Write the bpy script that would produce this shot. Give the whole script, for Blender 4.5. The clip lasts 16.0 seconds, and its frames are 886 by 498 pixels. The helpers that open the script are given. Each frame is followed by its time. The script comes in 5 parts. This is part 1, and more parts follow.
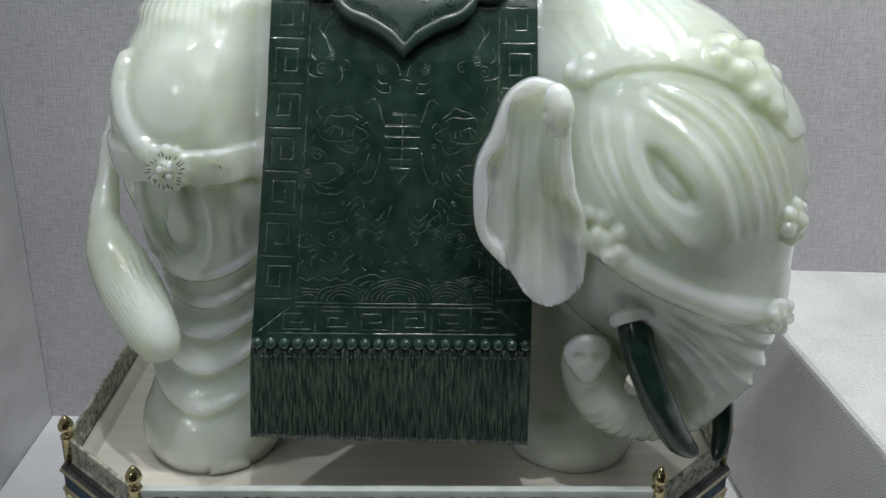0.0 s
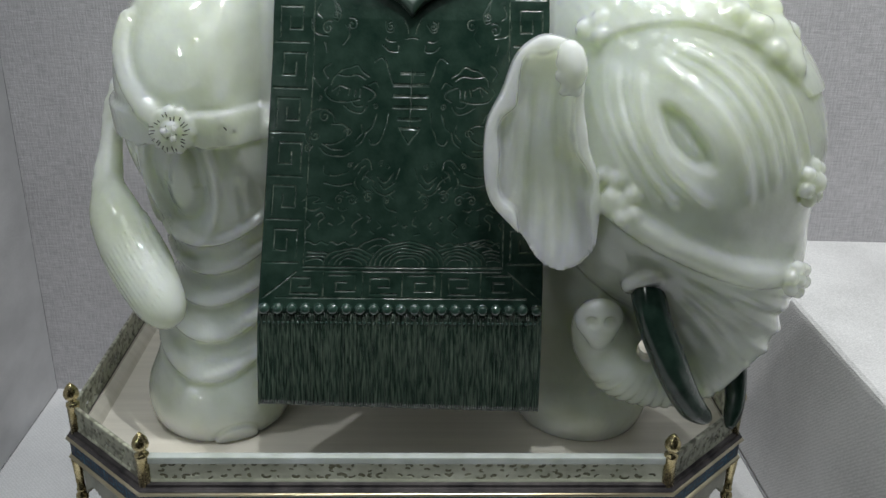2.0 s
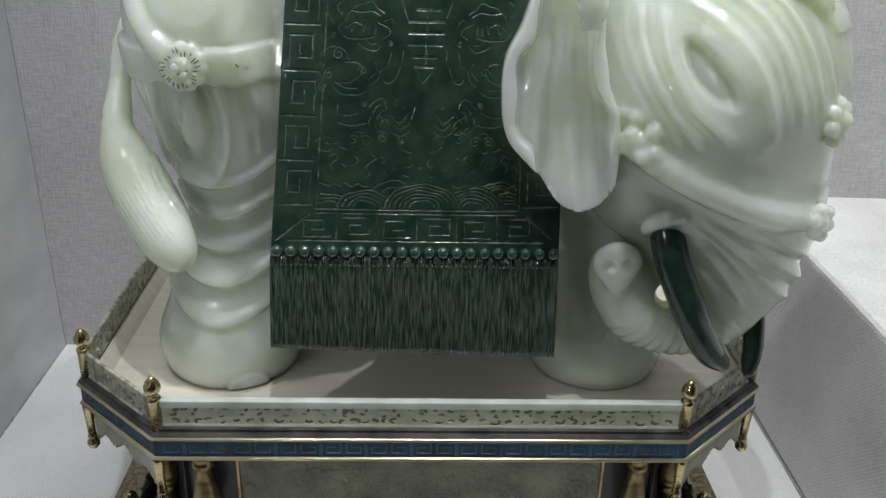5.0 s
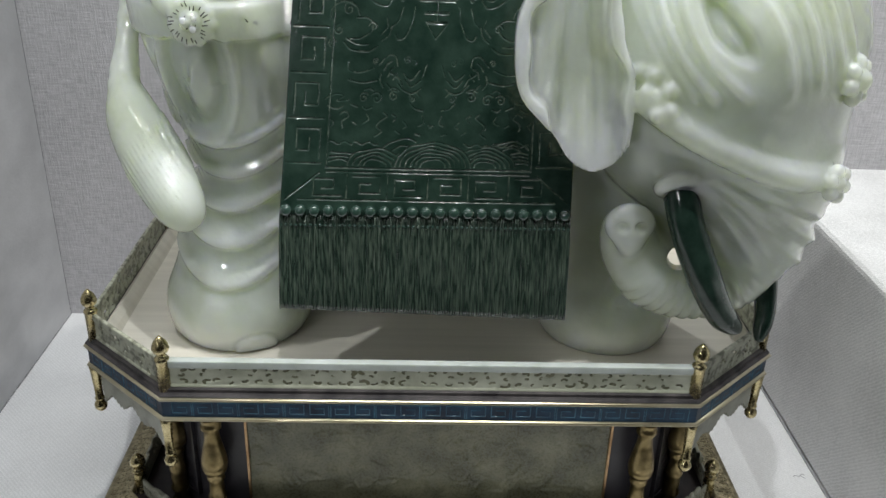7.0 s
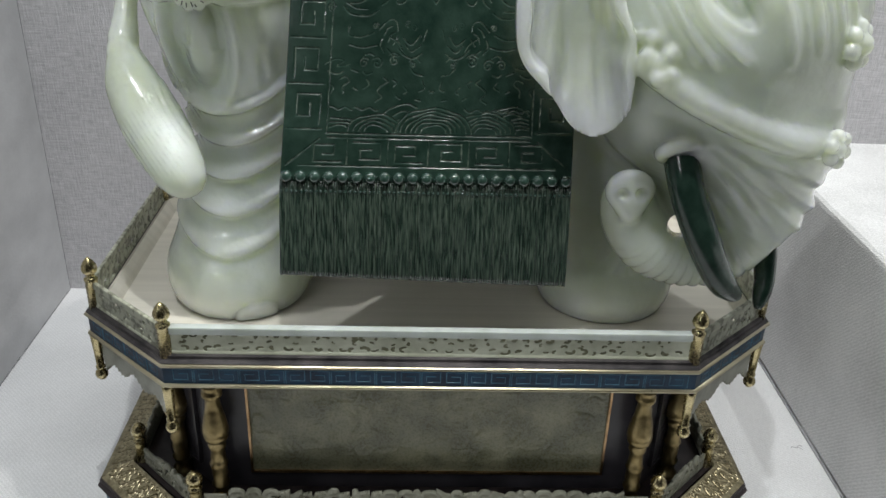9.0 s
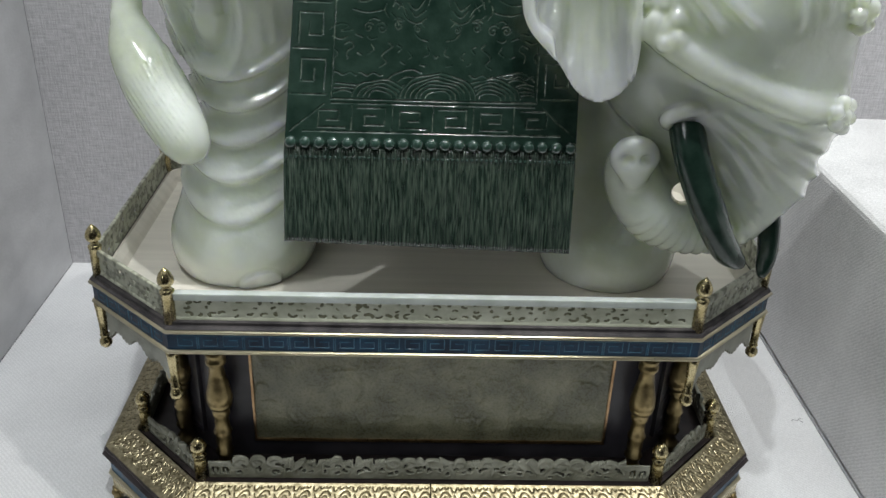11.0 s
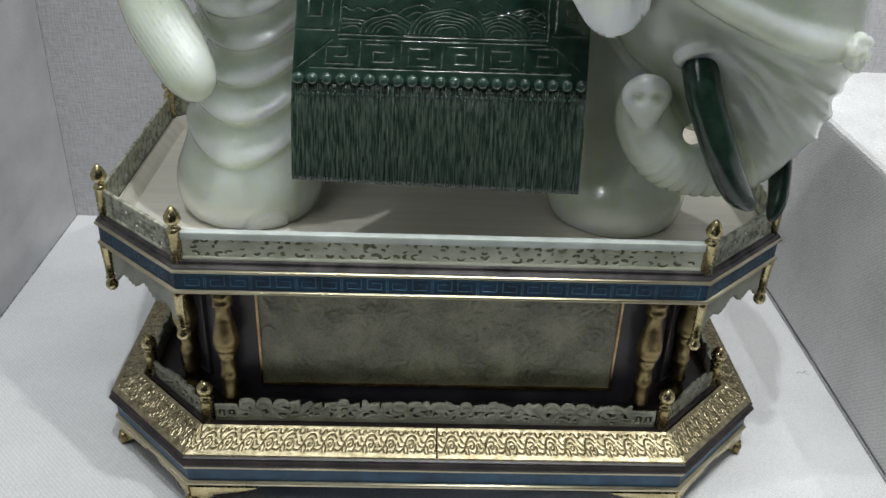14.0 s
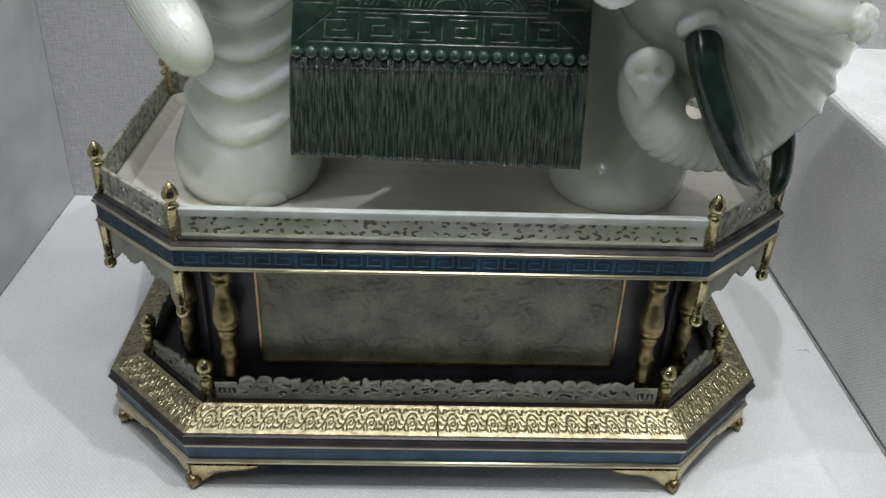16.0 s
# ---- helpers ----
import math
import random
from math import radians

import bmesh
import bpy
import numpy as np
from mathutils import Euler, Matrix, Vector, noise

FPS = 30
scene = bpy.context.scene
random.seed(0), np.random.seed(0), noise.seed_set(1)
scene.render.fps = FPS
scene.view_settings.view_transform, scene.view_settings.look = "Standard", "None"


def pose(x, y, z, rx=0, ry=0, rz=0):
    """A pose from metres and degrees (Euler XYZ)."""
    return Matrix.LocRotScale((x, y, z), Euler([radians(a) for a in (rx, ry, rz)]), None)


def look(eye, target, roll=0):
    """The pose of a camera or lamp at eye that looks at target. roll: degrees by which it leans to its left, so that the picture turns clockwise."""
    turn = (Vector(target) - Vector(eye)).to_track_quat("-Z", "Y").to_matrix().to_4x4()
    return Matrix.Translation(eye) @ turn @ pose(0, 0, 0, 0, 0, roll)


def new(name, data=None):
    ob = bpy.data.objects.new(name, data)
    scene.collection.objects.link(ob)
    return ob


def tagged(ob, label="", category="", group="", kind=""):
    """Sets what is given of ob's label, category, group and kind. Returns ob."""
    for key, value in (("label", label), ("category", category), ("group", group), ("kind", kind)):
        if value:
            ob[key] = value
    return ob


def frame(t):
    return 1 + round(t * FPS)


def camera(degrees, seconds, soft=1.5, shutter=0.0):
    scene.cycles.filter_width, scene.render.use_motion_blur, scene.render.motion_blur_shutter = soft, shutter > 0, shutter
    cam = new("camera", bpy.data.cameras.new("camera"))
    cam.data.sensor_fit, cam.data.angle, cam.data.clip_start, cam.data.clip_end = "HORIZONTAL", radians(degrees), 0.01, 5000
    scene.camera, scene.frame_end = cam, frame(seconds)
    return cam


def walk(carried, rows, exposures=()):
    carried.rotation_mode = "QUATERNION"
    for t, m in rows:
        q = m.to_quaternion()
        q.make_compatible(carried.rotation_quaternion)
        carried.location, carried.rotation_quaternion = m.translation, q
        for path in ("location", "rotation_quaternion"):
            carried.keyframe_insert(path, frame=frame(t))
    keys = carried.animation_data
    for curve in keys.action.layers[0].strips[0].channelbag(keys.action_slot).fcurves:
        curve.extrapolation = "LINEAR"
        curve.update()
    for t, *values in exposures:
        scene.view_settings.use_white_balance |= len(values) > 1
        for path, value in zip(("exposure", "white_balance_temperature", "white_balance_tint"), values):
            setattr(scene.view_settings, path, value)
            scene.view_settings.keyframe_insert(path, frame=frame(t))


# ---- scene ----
cam = camera(54.0, 16.0)
PATH = [
    (0, (0.003, -0.73, 0.745), (0.086, 1.128, 0.011), 1.7),
    (0.5, (0.002, -0.727, 0.74), (0.082, 1.129, -0.001), 1.7),
    (1, (0.001, -0.726, 0.737), (0.084, 1.126, -0.012), 1.7),
    (1.5, (0.0, -0.724, 0.733), (0.08, 1.123, -0.031), 1.7),
    (2, (-0.001, -0.723, 0.728), (0.074, 1.118, -0.049), 1.5),
    (2.5, (-0.004, -0.724, 0.724), (0.066, 1.111, -0.067), 1.6),
    (3, (-0.006, -0.729, 0.721), (0.06, 1.102, -0.08), 1.6),
    (3.5, (-0.008, -0.732, 0.715), (0.059, 1.097, -0.093), 1.6),
    (4, (-0.008, -0.729, 0.71), (0.06, 1.095, -0.107), 1.6),
    (6.5, (-0.015, -0.716, 0.688), (0.05, 1.087, -0.176), 1.7),
    (7, (-0.016, -0.722, 0.683), (0.047, 1.076, -0.191), 1.9),
    (7.5, (-0.017, -0.726, 0.678), (0.045, 1.068, -0.204), 1.9),
    (8, (-0.019, -0.726, 0.676), (0.046, 1.064, -0.213), 2.0),
    (8.5, (-0.018, -0.728, 0.672), (0.046, 1.057, -0.227), 1.8),
    (9, (-0.018, -0.729, 0.67), (0.051, 1.053, -0.235), 2.0),
    (11.5, (-0.022, -0.737, 0.652), (0.049, 1.024, -0.294), 2.2),
    (12, (-0.022, -0.738, 0.648), (0.048, 1.017, -0.309), 2.2),
    (12.5, (-0.025, -0.742, 0.647), (0.042, 1.008, -0.319), 2.2),
    (13, (-0.024, -0.743, 0.642), (0.042, 1.003, -0.333), 2.2),
    (13.5, (-0.025, -0.742, 0.636), (0.043, 0.997, -0.349), 2.3),
    (14, (-0.026, -0.744, 0.632), (0.042, 0.991, -0.361), 2.5),
    (14.5, (-0.026, -0.744, 0.626), (0.044, 0.985, -0.377), 2.6),
    (15, (-0.027, -0.745, 0.623), (0.038, 0.977, -0.393), 2.4),
    (15.5, (-0.028, -0.744, 0.624), (0.037, 0.975, -0.397), 2.2),
    (16, (-0.027, -0.742, 0.624), (0.044, 0.974, -0.402), 2.4),
]
walk(cam, [(t, look(eye, target, roll)) for t, eye, target, roll in PATH],
     exposures=[(0.0, -0.66, 6500, 10), (4.0, -0.54, 6640, 10), (8.0, -0.20, 6650, 10), (13.0, -0.22, 6550, 10), (16.0, -0.33, 6550, 10)])

# ---- world, lamps ----
world = bpy.data.worlds.new("gallery_dark")
scene.world = world
world.use_nodes = True
world.node_tree.nodes["Background"].inputs["Color"].default_value = (0.75, 0.8, 0.9, 1)
world.node_tree.nodes["Background"].inputs["Strength"].default_value = 0.02


def spot(name, eye, target, watts, cone, blend, radius, colour=(1, 1, 1)):
    data = bpy.data.lights.new(name, "SPOT")
    data.energy, data.spot_size, data.spot_blend, data.shadow_soft_size = watts, radians(cone), blend, radius
    data.color = colour
    ob = new(name, data)
    ob.matrix_world = look(eye, target)
    return ob


def panel_lamp(name, eye, target, watts, sx, sy, colour=(1, 1, 1)):
    data = bpy.data.lights.new(name, "AREA")
    data.shape, data.size, data.size_y, data.energy, data.color = "RECTANGLE", sx, sy, watts, colour
    ob = new(name, data)
    ob.matrix_world = look(eye, target)
    return ob


COOL = (0.93, 0.98, 1.0)
WARM = (0.98, 0.98, 0.95)
spot("case_spot_lamp", (0.46, -0.32, 2.02), (0.30, -0.06, 0.25), 50, 64, 0.5, 0.014, WARM)
spot("case_spot_lamp", (-0.50, -0.30, 2.02), (0.10, -0.05, 0.25), 32, 70, 0.5, 0.014, COOL)
spot("case_spot_lamp", (0.95, 0.02, 2.02), (0.50, 0.0, 0.25), 28, 66, 0.7, 0.014, COOL)
# soft overhead fill added for the walls and step; no panel is seen
panel_lamp("case_fill_panel", (0.32, 0.0, 2.09), (0.32, 0.0, 0.0), 13, 0.95, 0.70, COOL)
# unseen spots added before the case, to brighten the front and throw wall shadows
spot("unseen_gallery_spot", (0.04, -0.56, 2.10), (0.02, -0.02, 0.25), 58, 62, 0.5, 0.014, COOL)
spot("unseen_gallery_spot", (-1.31, -1.62, 1.70), (0.42, 0.10, 0.38), 18.0, 26, 0.5, 0.03, COOL)
spot("unseen_gallery_spot", (-0.95, -1.62, 0.95), (0.40, 0.02, 0.40), 12.0, 38, 0.6, 0.05, COOL)
# broad frontal fill, added high over the gallery where no lamp is seen
panel_lamp("gallery_fill_panel", (0.2, -1.45, 2.76), (0.15, -0.5, 0.0), 17, 2.2, 0.8, COOL)



# ---- materials ----
def shader(name):
    m = bpy.data.materials.new(name)
    m.use_nodes = True
    nt = m.node_tree
    return m, nt, nt.nodes["Principled BSDF"]


def node(nt, kind, links=None, **values):
    n = nt.nodes.new(kind)
    for key, v in values.items():
        n.inputs[key.replace("_", " ")].default_value = v
    for key, src in (links or {}).items():
        nt.links.new(src, n.inputs[key])
    return n


def coords(nt, scale=(1, 1, 1)):
    tc = nt.nodes.new("ShaderNodeTexCoord")
    mp = nt.nodes.new("ShaderNodeMapping")
    mp.inputs["Scale"].default_value = scale
    nt.links.new(tc.outputs["Object"], mp.inputs["Vector"])
    return mp.outputs["Vector"]


def ramp(nt, fac, stops):
    r = nt.nodes.new("ShaderNodeValToRGB")
    el = r.color_ramp.elements
    while len(el) < len(stops):
        el.new(0.5)
    for e, (p, c) in zip(el, stops):
        e.position, e.color = p, (*c, 1)
    nt.links.new(fac, r.inputs["Fac"])
    return r.outputs["Color"]


def bump(nt, bsdf, height, strength, distance, normal=None):
    b = nt.nodes.new("ShaderNodeBump")
    b.inputs["Strength"].default_value, b.inputs["Distance"].default_value = strength, distance
    nt.links.new(height, b.inputs["Height"])
    if normal:
        nt.links.new(normal, b.inputs["Normal"])
    nt.links.new(b.outputs["Normal"], bsdf.inputs["Normal"])
    return b.outputs["Normal"]


def cloudy(name, dark, light, scale, rough, rough_var=0.1, metal=0.0, detail=5.0, fine=400.0, relief=0.0002,
           sss=0.0, sss_radius=(0.02, 0.025, 0.018), sss_scale=1.0, coat=0.0, stretch=(1, 1, 1), lo=0.35, hi=0.65, waves=0.0):
    """Slow clouds in the colour, fine grain in the roughness and relief, and hand-polished waviness."""
    m, nt, b = shader(name)
    v = coords(nt, stretch)
    n1 = node(nt, "ShaderNodeTexNoise", {"Vector": v}, Scale=scale, Detail=detail, Roughness=0.55)
    nt.links.new(ramp(nt, n1.outputs["Fac"], [(lo, dark), (hi, light)]), b.inputs["Base Color"])
    n2 = node(nt, "ShaderNodeTexNoise", {"Vector": v}, Scale=fine, Detail=3.0)
    rr = node(nt, "ShaderNodeMapRange", {"Value": n2.outputs["Fac"]}, To_Min=rough - rough_var, To_Max=rough + rough_var)
    nt.links.new(rr.outputs["Result"], b.inputs["Roughness"])
    b.inputs["Metallic"].default_value = metal
    if relief:
        grain = bump(nt, b, n2.outputs["Fac"], 0.4, relief)
        if waves:
            n3 = node(nt, "ShaderNodeTexNoise", {"Vector": v}, Scale=75.0, Detail=2.0)
            bump(nt, b, n3.outputs["Fac"], 0.5, waves, grain)
    if sss:
        b.inputs["Subsurface Weight"].default_value = sss
        b.inputs["Subsurface Radius"].default_value = sss_radius
        b.inputs["Subsurface Scale"].default_value = sss_scale
    if coat:
        b.inputs["Coat Weight"].default_value, b.inputs["Coat Roughness"].default_value = coat, 0.04
        if relief:
            nt.links.new(b.inputs["Normal"].links[0].from_socket, b.inputs["Coat Normal"])
    return m


def linen(name, colour, thread, strength, patch=0.08):
    """Woven cloth glued on board: warp and weft relief with uneven slubs."""
    m, nt, b = shader(name)
    v = coords(nt)
    slow = node(nt, "ShaderNodeTexNoise", {"Vector": v}, Scale=5.0, Detail=4.0)
    slub = [node(nt, "ShaderNodeTexNoise", {"Vector": coords(nt, s)}, Scale=thread, Detail=2.5, Roughness=0.6)
            for s in ((0.12, 0.5, 1.0), (1.0, 0.8, 0.12))]
    add = node(nt, "ShaderNodeMath", {0: slub[0].outputs["Fac"], 1: slub[1].outputs["Fac"]})
    half = node(nt, "ShaderNodeMath", {0: add.outputs[0]})
    half.operation = "MULTIPLY"
    half.inputs[1].default_value = 0.5
    mix = nt.nodes.new("ShaderNodeMath")
    mix.operation = "MULTIPLY_ADD"
    nt.links.new(slow.outputs["Fac"], mix.inputs[0])
    mix.inputs[1].default_value = 0.35
    nt.links.new(half.outputs[0], mix.inputs[2])
    lowc = tuple(c * (1 - patch * 2.2) for c in colour)
    highc = tuple(min(1, c * (1 + patch)) for c in colour)
    nt.links.new(ramp(nt, mix.outputs[0], [(0.5, lowc), (0.86, highc)]), b.inputs["Base Color"])
    b.inputs["Roughness"].default_value = 0.9
    b.inputs["Specular IOR Level"].default_value = 0.2
    bump(nt, b, half.outputs[0], strength, 0.002)
    return m


def twill(name, colour, mottle=0.18):
    """Fine diagonal-ribbed white cloth."""
    m, nt, b = shader(name)
    slow = node(nt, "ShaderNodeTexNoise", {"Vector": coords(nt)}, Scale=7.0, Detail=5.0)
    mp = coords(nt)
    wv = node(nt, "ShaderNodeTexWave", {"Vector": mp}, Scale=120.0, Distortion=7.0, Detail=3.0, Detail_Scale=4.0)
    wv.bands_direction = "DIAGONAL"
    fine = node(nt, "ShaderNodeTexNoise", {"Vector": coords(nt)}, Scale=520.0, Detail=2.0)
    weave = node(nt, "ShaderNodeMath", {0: wv.outputs["Fac"], 1: fine.outputs["Fac"]})
    weave.operation = "MULTIPLY"
    both = nt.nodes.new("ShaderNodeMath")
    both.operation = "MULTIPLY_ADD"
    nt.links.new(weave.outputs[0], both.inputs[0])
    both.inputs[1].default_value = 0.75
    nt.links.new(slow.outputs["Fac"], both.inputs[2])
    nt.links.new(ramp(nt, both.outputs[0], [(0.35, tuple(c * (1 - mottle) for c in colour)), (1.05, tuple(c * 1.05 for c in colour))]), b.inputs["Base Color"])
    b.inputs["Roughness"].default_value = 0.92
    b.inputs["Specular IOR Level"].default_value = 0.2
    n = bump(nt, b, fine.outputs["Fac"], 0.85, 0.0020)
    bump(nt, b, wv.outputs["Fac"], 0.13, 0.0012, n)
    return m


WHITE_JADE = cloudy("white_jade", (0.500, 0.545, 0.440), (0.660, 0.715, 0.650), 9.0, 0.11, 0.03, detail=5.0, fine=230, relief=0.0003,
                    sss=1.0, sss_radius=(0.058, 0.060, 0.042), coat=0.6, lo=0.36, hi=0.64, waves=0.0016)
RAIL_JADE = cloudy("grey_jade", (0.43, 0.445, 0.335), (0.62, 0.635, 0.515), 40.0, 0.30, 0.08, relief=0.0002, coat=0.2)
CAP_JADE = cloudy("rail_cap_jade", (0.42, 0.455, 0.42), (0.56, 0.60, 0.58), 30.0, 0.22, 0.06, relief=0.0002, coat=0.3, sss=0.5, sss_radius=(0.006, 0.006, 0.005))
# the grey jade again, darkened to stand for shade under the deck
SHADED_JADE = cloudy("shaded_jade", (0.19, 0.192, 0.145), (0.36, 0.362, 0.295), 40.0, 0.32, 0.08, relief=0.0002, coat=0.15)
PANEL_JADE = cloudy("panel_jade", (0.125, 0.125, 0.077), (0.260, 0.255, 0.165), 34.0, 0.28, 0.08, detail=8.0, relief=0.0003, coat=0.15, lo=0.38, hi=0.68)
BLOTCHED_JADE = cloudy("blotched_jade", (0.16, 0.16, 0.12), (0.43, 0.44, 0.345), 120.0, 0.36, 0.1, detail=6.0, relief=0.0003, lo=0.40, hi=0.54)
GREEN_JADE = cloudy("spinach_jade", (0.010, 0.025, 0.018), (0.026, 0.051, 0.038), 55.0, 0.17, 0.05, detail=6.0, fine=420, relief=0.0003, coat=0.0)
FLAP_JADE = cloudy("flap_jade", (0.012, 0.028, 0.021), (0.028, 0.052, 0.038), 70.0, 0.30, 0.08, detail=6.0, fine=700, relief=0.0002)
# light streaks down the strands are glints put into the colour
FRINGE_GLINT_JADE = cloudy("spinach_fringe_glints", (0.015, 0.031, 0.022), (0.115, 0.150, 0.115), 700.0, 0.20, 0.08, detail=3.0, fine=700, relief=0.0002, coat=0.7, stretch=(1, 0.4, 0.005), lo=0.43, hi=0.82)
BEAD_JADE = cloudy("bead_jade", (0.012, 0.032, 0.025), (0.030, 0.062, 0.048), 80.0, 0.12, 0.04, relief=0.00003, coat=1.0)
# pale flecks paint glints onto the cuts, along with dust lying in them
LINE_GLINT_JADE = cloudy("cut_line_glint_dust", (0.016, 0.036, 0.026), (0.16, 0.20, 0.155), 160.0, 0.20, 0.1, lo=0.42, hi=0.74, relief=0.0003, coat=0.8)
GILT = cloudy("gilt_brass", (0.35, 0.29, 0.145), (0.62, 0.53, 0.31), 60.0, 0.26, 0.10, metal=1.0, relief=0.0003)
EDGE_GILT = cloudy("gilt_edging", (0.56, 0.50, 0.34), (0.74, 0.68, 0.50), 25.0, 0.30, 0.06, metal=1.0, relief=0.00003)
COPPER = cloudy("copper_gilt", (0.26, 0.16, 0.085), (0.48, 0.32, 0.18), 60.0, 0.30, 0.08, metal=1.0, relief=0.0001)
PLATE_GILT = cloudy("pale_gilt_plate", (0.22, 0.19, 0.115), (0.45, 0.395, 0.26), 160.0, 0.38, 0.10, metal=1.0, relief=0.0005)
# tarnish and the shade of the grooves, both put into one dark metal
GROOVE_SHADE = cloudy("tarnish_groove_shade", (0.07, 0.057, 0.030), (0.19, 0.155, 0.088), 140.0, 0.46, 0.1, metal=1.0, relief=0.0004)
DULL_GILT = cloudy("tarnished_brass", (0.16, 0.12, 0.055), (0.36, 0.28, 0.14), 70.0, 0.36, 0.12, metal=1.0, relief=0.0004)
DARK_WOOD = cloudy("dark_brown_moulding", (0.012, 0.008, 0.009), (0.034, 0.025, 0.025), 50.0, 0.40, 0.1, relief=0.0003)
PEWTER = cloudy("dark_moulding", (0.035, 0.032, 0.034), (0.10, 0.09, 0.09), 50.0, 0.38, 0.1, metal=0.5, relief=0.0003)
LACQUER = cloudy("black_lacquer", (0.026, 0.024, 0.029), (0.055, 0.051, 0.060), 20.0, 0.32, 0.08, relief=0.0002)
ENAMEL = cloudy("blue_enamel", (0.003, 0.016, 0.042), (0.010, 0.056, 0.115), 45.0, 0.36, 0.1, relief=0.0003)
ENAMEL_PALE = cloudy("pale_blue_enamel", (0.020, 0.095, 0.165), (0.065, 0.20, 0.30), 90.0, 0.32, 0.1, relief=0.0002)
SLATE = cloudy("slate_blue_enamel", (0.010, 0.045, 0.092), (0.034, 0.105, 0.190), 35.0, 0.42, 0.1, relief=0.0003)
DECK = cloudy("pale_stone_deck", (0.68, 0.64, 0.56), (0.78, 0.735, 0.65), 14.0, 0.42, 0.08, relief=0.0002, stretch=(0.25, 6, 1))
SEAM = cloudy("dark_seam", (0.14, 0.14, 0.145), (0.34, 0.34, 0.35), 80.0, 0.9)
INK = cloudy("dark_ink", (0.02, 0.02, 0.018), (0.05, 0.05, 0.04), 50.0, 0.5)
WALL_LINEN = linen("wall_linen", (0.50, 0.49, 0.505), 420.0, 0.75, 0.13)
SIDE_BOARD = cloudy("side_board", (0.425, 0.425, 0.435), (0.535, 0.535, 0.545), 15.0, 0.62, 0.15, detail=7.0, fine=260.0, relief=0.0009, stretch=(1, 0.6, 1))
FLOOR_TWILL = twill("floor_twill", (0.73, 0.73, 0.74))
STEP_TWILL = twill("step_twill", (0.745, 0.74, 0.74), 0.34)
PLASTER = cloudy("gallery_plaster", (0.10, 0.10, 0.105), (0.14, 0.14, 0.145), 3.0, 0.8)
CARPET = cloudy("gallery_carpet", (0.05, 0.045, 0.045), (0.08, 0.075, 0.075), 6.0, 0.95)



# ---- mesh helpers ----
def mesh_of(name, verts, faces, mats, mat_index=None, smooth=False):
    me = bpy.data.meshes.new(name)
    me.from_pydata([tuple(v) for v in verts], [], [tuple(f) for f in faces])
    for m in mats:
        me.materials.append(m)
    if mat_index is not None:
        me.polygons.foreach_set("material_index", np.asarray(mat_index, dtype=np.int32))
    me.polygons.foreach_set("use_smooth", np.full(len(me.polygons), bool(smooth)))
    me.update()
    return me


def part(name, bm, material, parent, label="", smooth=False):
    bmesh.ops.recalc_face_normals(bm, faces=bm.faces)
    me = bpy.data.meshes.new(name)
    bm.to_mesh(me)
    bm.free()
    me.materials.append(material)
    me.polygons.foreach_set("use_smooth", np.full(len(me.polygons), bool(smooth)))
    ob = new(name, me)
    ob.parent = parent
    return tagged(ob, label)


def shared(name, me, parent, m=None, label=""):
    ob = new(name, me)
    ob.parent = parent
    if m is not None:
        ob.matrix_basis = m
    return tagged(ob, label)


def add_box(bm, lo, hi, bevel=0.0, rounds=2):
    r = bmesh.ops.create_cube(bm, size=1, matrix=Matrix.Translation([(a + b) / 2 for a, b in zip(lo, hi)]) @
                              Matrix.Diagonal([b - a for a, b in zip(lo, hi)] + [1]))
    if bevel:
        es = list({e for v in r["verts"] for e in v.link_edges})
        bmesh.ops.bevel(bm, geom=es, offset=bevel, segments=rounds, affect="EDGES", profile=0.7)


def box(name, lo, hi, material, parent=None, bevel=0.0, label=""):
    bm = bmesh.new()
    add_box(bm, lo, hi, bevel, 5 if bevel > 0.01 else 2)
    return part(name, bm, material, parent, label)


def lathe(bm, profile, at=(0, 0, 0), seg=20):
    """Turned piece: (radius, height) from the foot up."""
    rings = []
    for r, z in profile:
        if r < 1e-6:
            rings.append([bm.verts.new((at[0], at[1], at[2] + z))])
        else:
            rings.append([bm.verts.new((at[0] + r * math.cos(2 * math.pi * i / seg), at[1] + r * math.sin(2 * math.pi * i / seg), at[2] + z))
                          for i in range(seg)])
    for a, b in zip(rings, rings[1:]):
        for i in range(seg):
            j = (i + 1) % seg
            q = [a[i % len(a)], a[j % len(a)], b[j % len(b)], b[i % len(b)]]
            q = list(dict.fromkeys(q))
            if len(q) > 2:
                bm.faces.new(q)
    for ring, flip in ((rings[0], True), (rings[-1], False)):
        if len(ring) > 2:
            bm.faces.new(ring[::-1] if flip else ring)


def turned_mesh(name, profile, material, seg=20):
    bm = bmesh.new()
    lathe(bm, profile, seg=seg)
    bmesh.ops.recalc_face_normals(bm, faces=bm.faces)
    me = bpy.data.meshes.new(name)
    bm.to_mesh(me)
    bm.free()
    me.materials.append(material)
    me.polygons.foreach_set("use_smooth", np.full(len(me.polygons), True))
    return me


def catmull(points, n):
    p = np.array(points, float)
    p = np.vstack([2 * p[0] - p[1], p, 2 * p[-1] - p[-2]])
    out = []
    segs = len(p) - 3
    for s in np.linspace(0, segs - 1e-6, n):
        i = int(s)
        t = s - i
        a, b, c, d = p[i:i + 4]
        out.append(0.5 * (2 * b + (c - a) * t + (2 * a - 5 * b + 4 * c - d) * t * t + (3 * b - a - 3 * c + d) * t ** 3))
    return np.array(out)


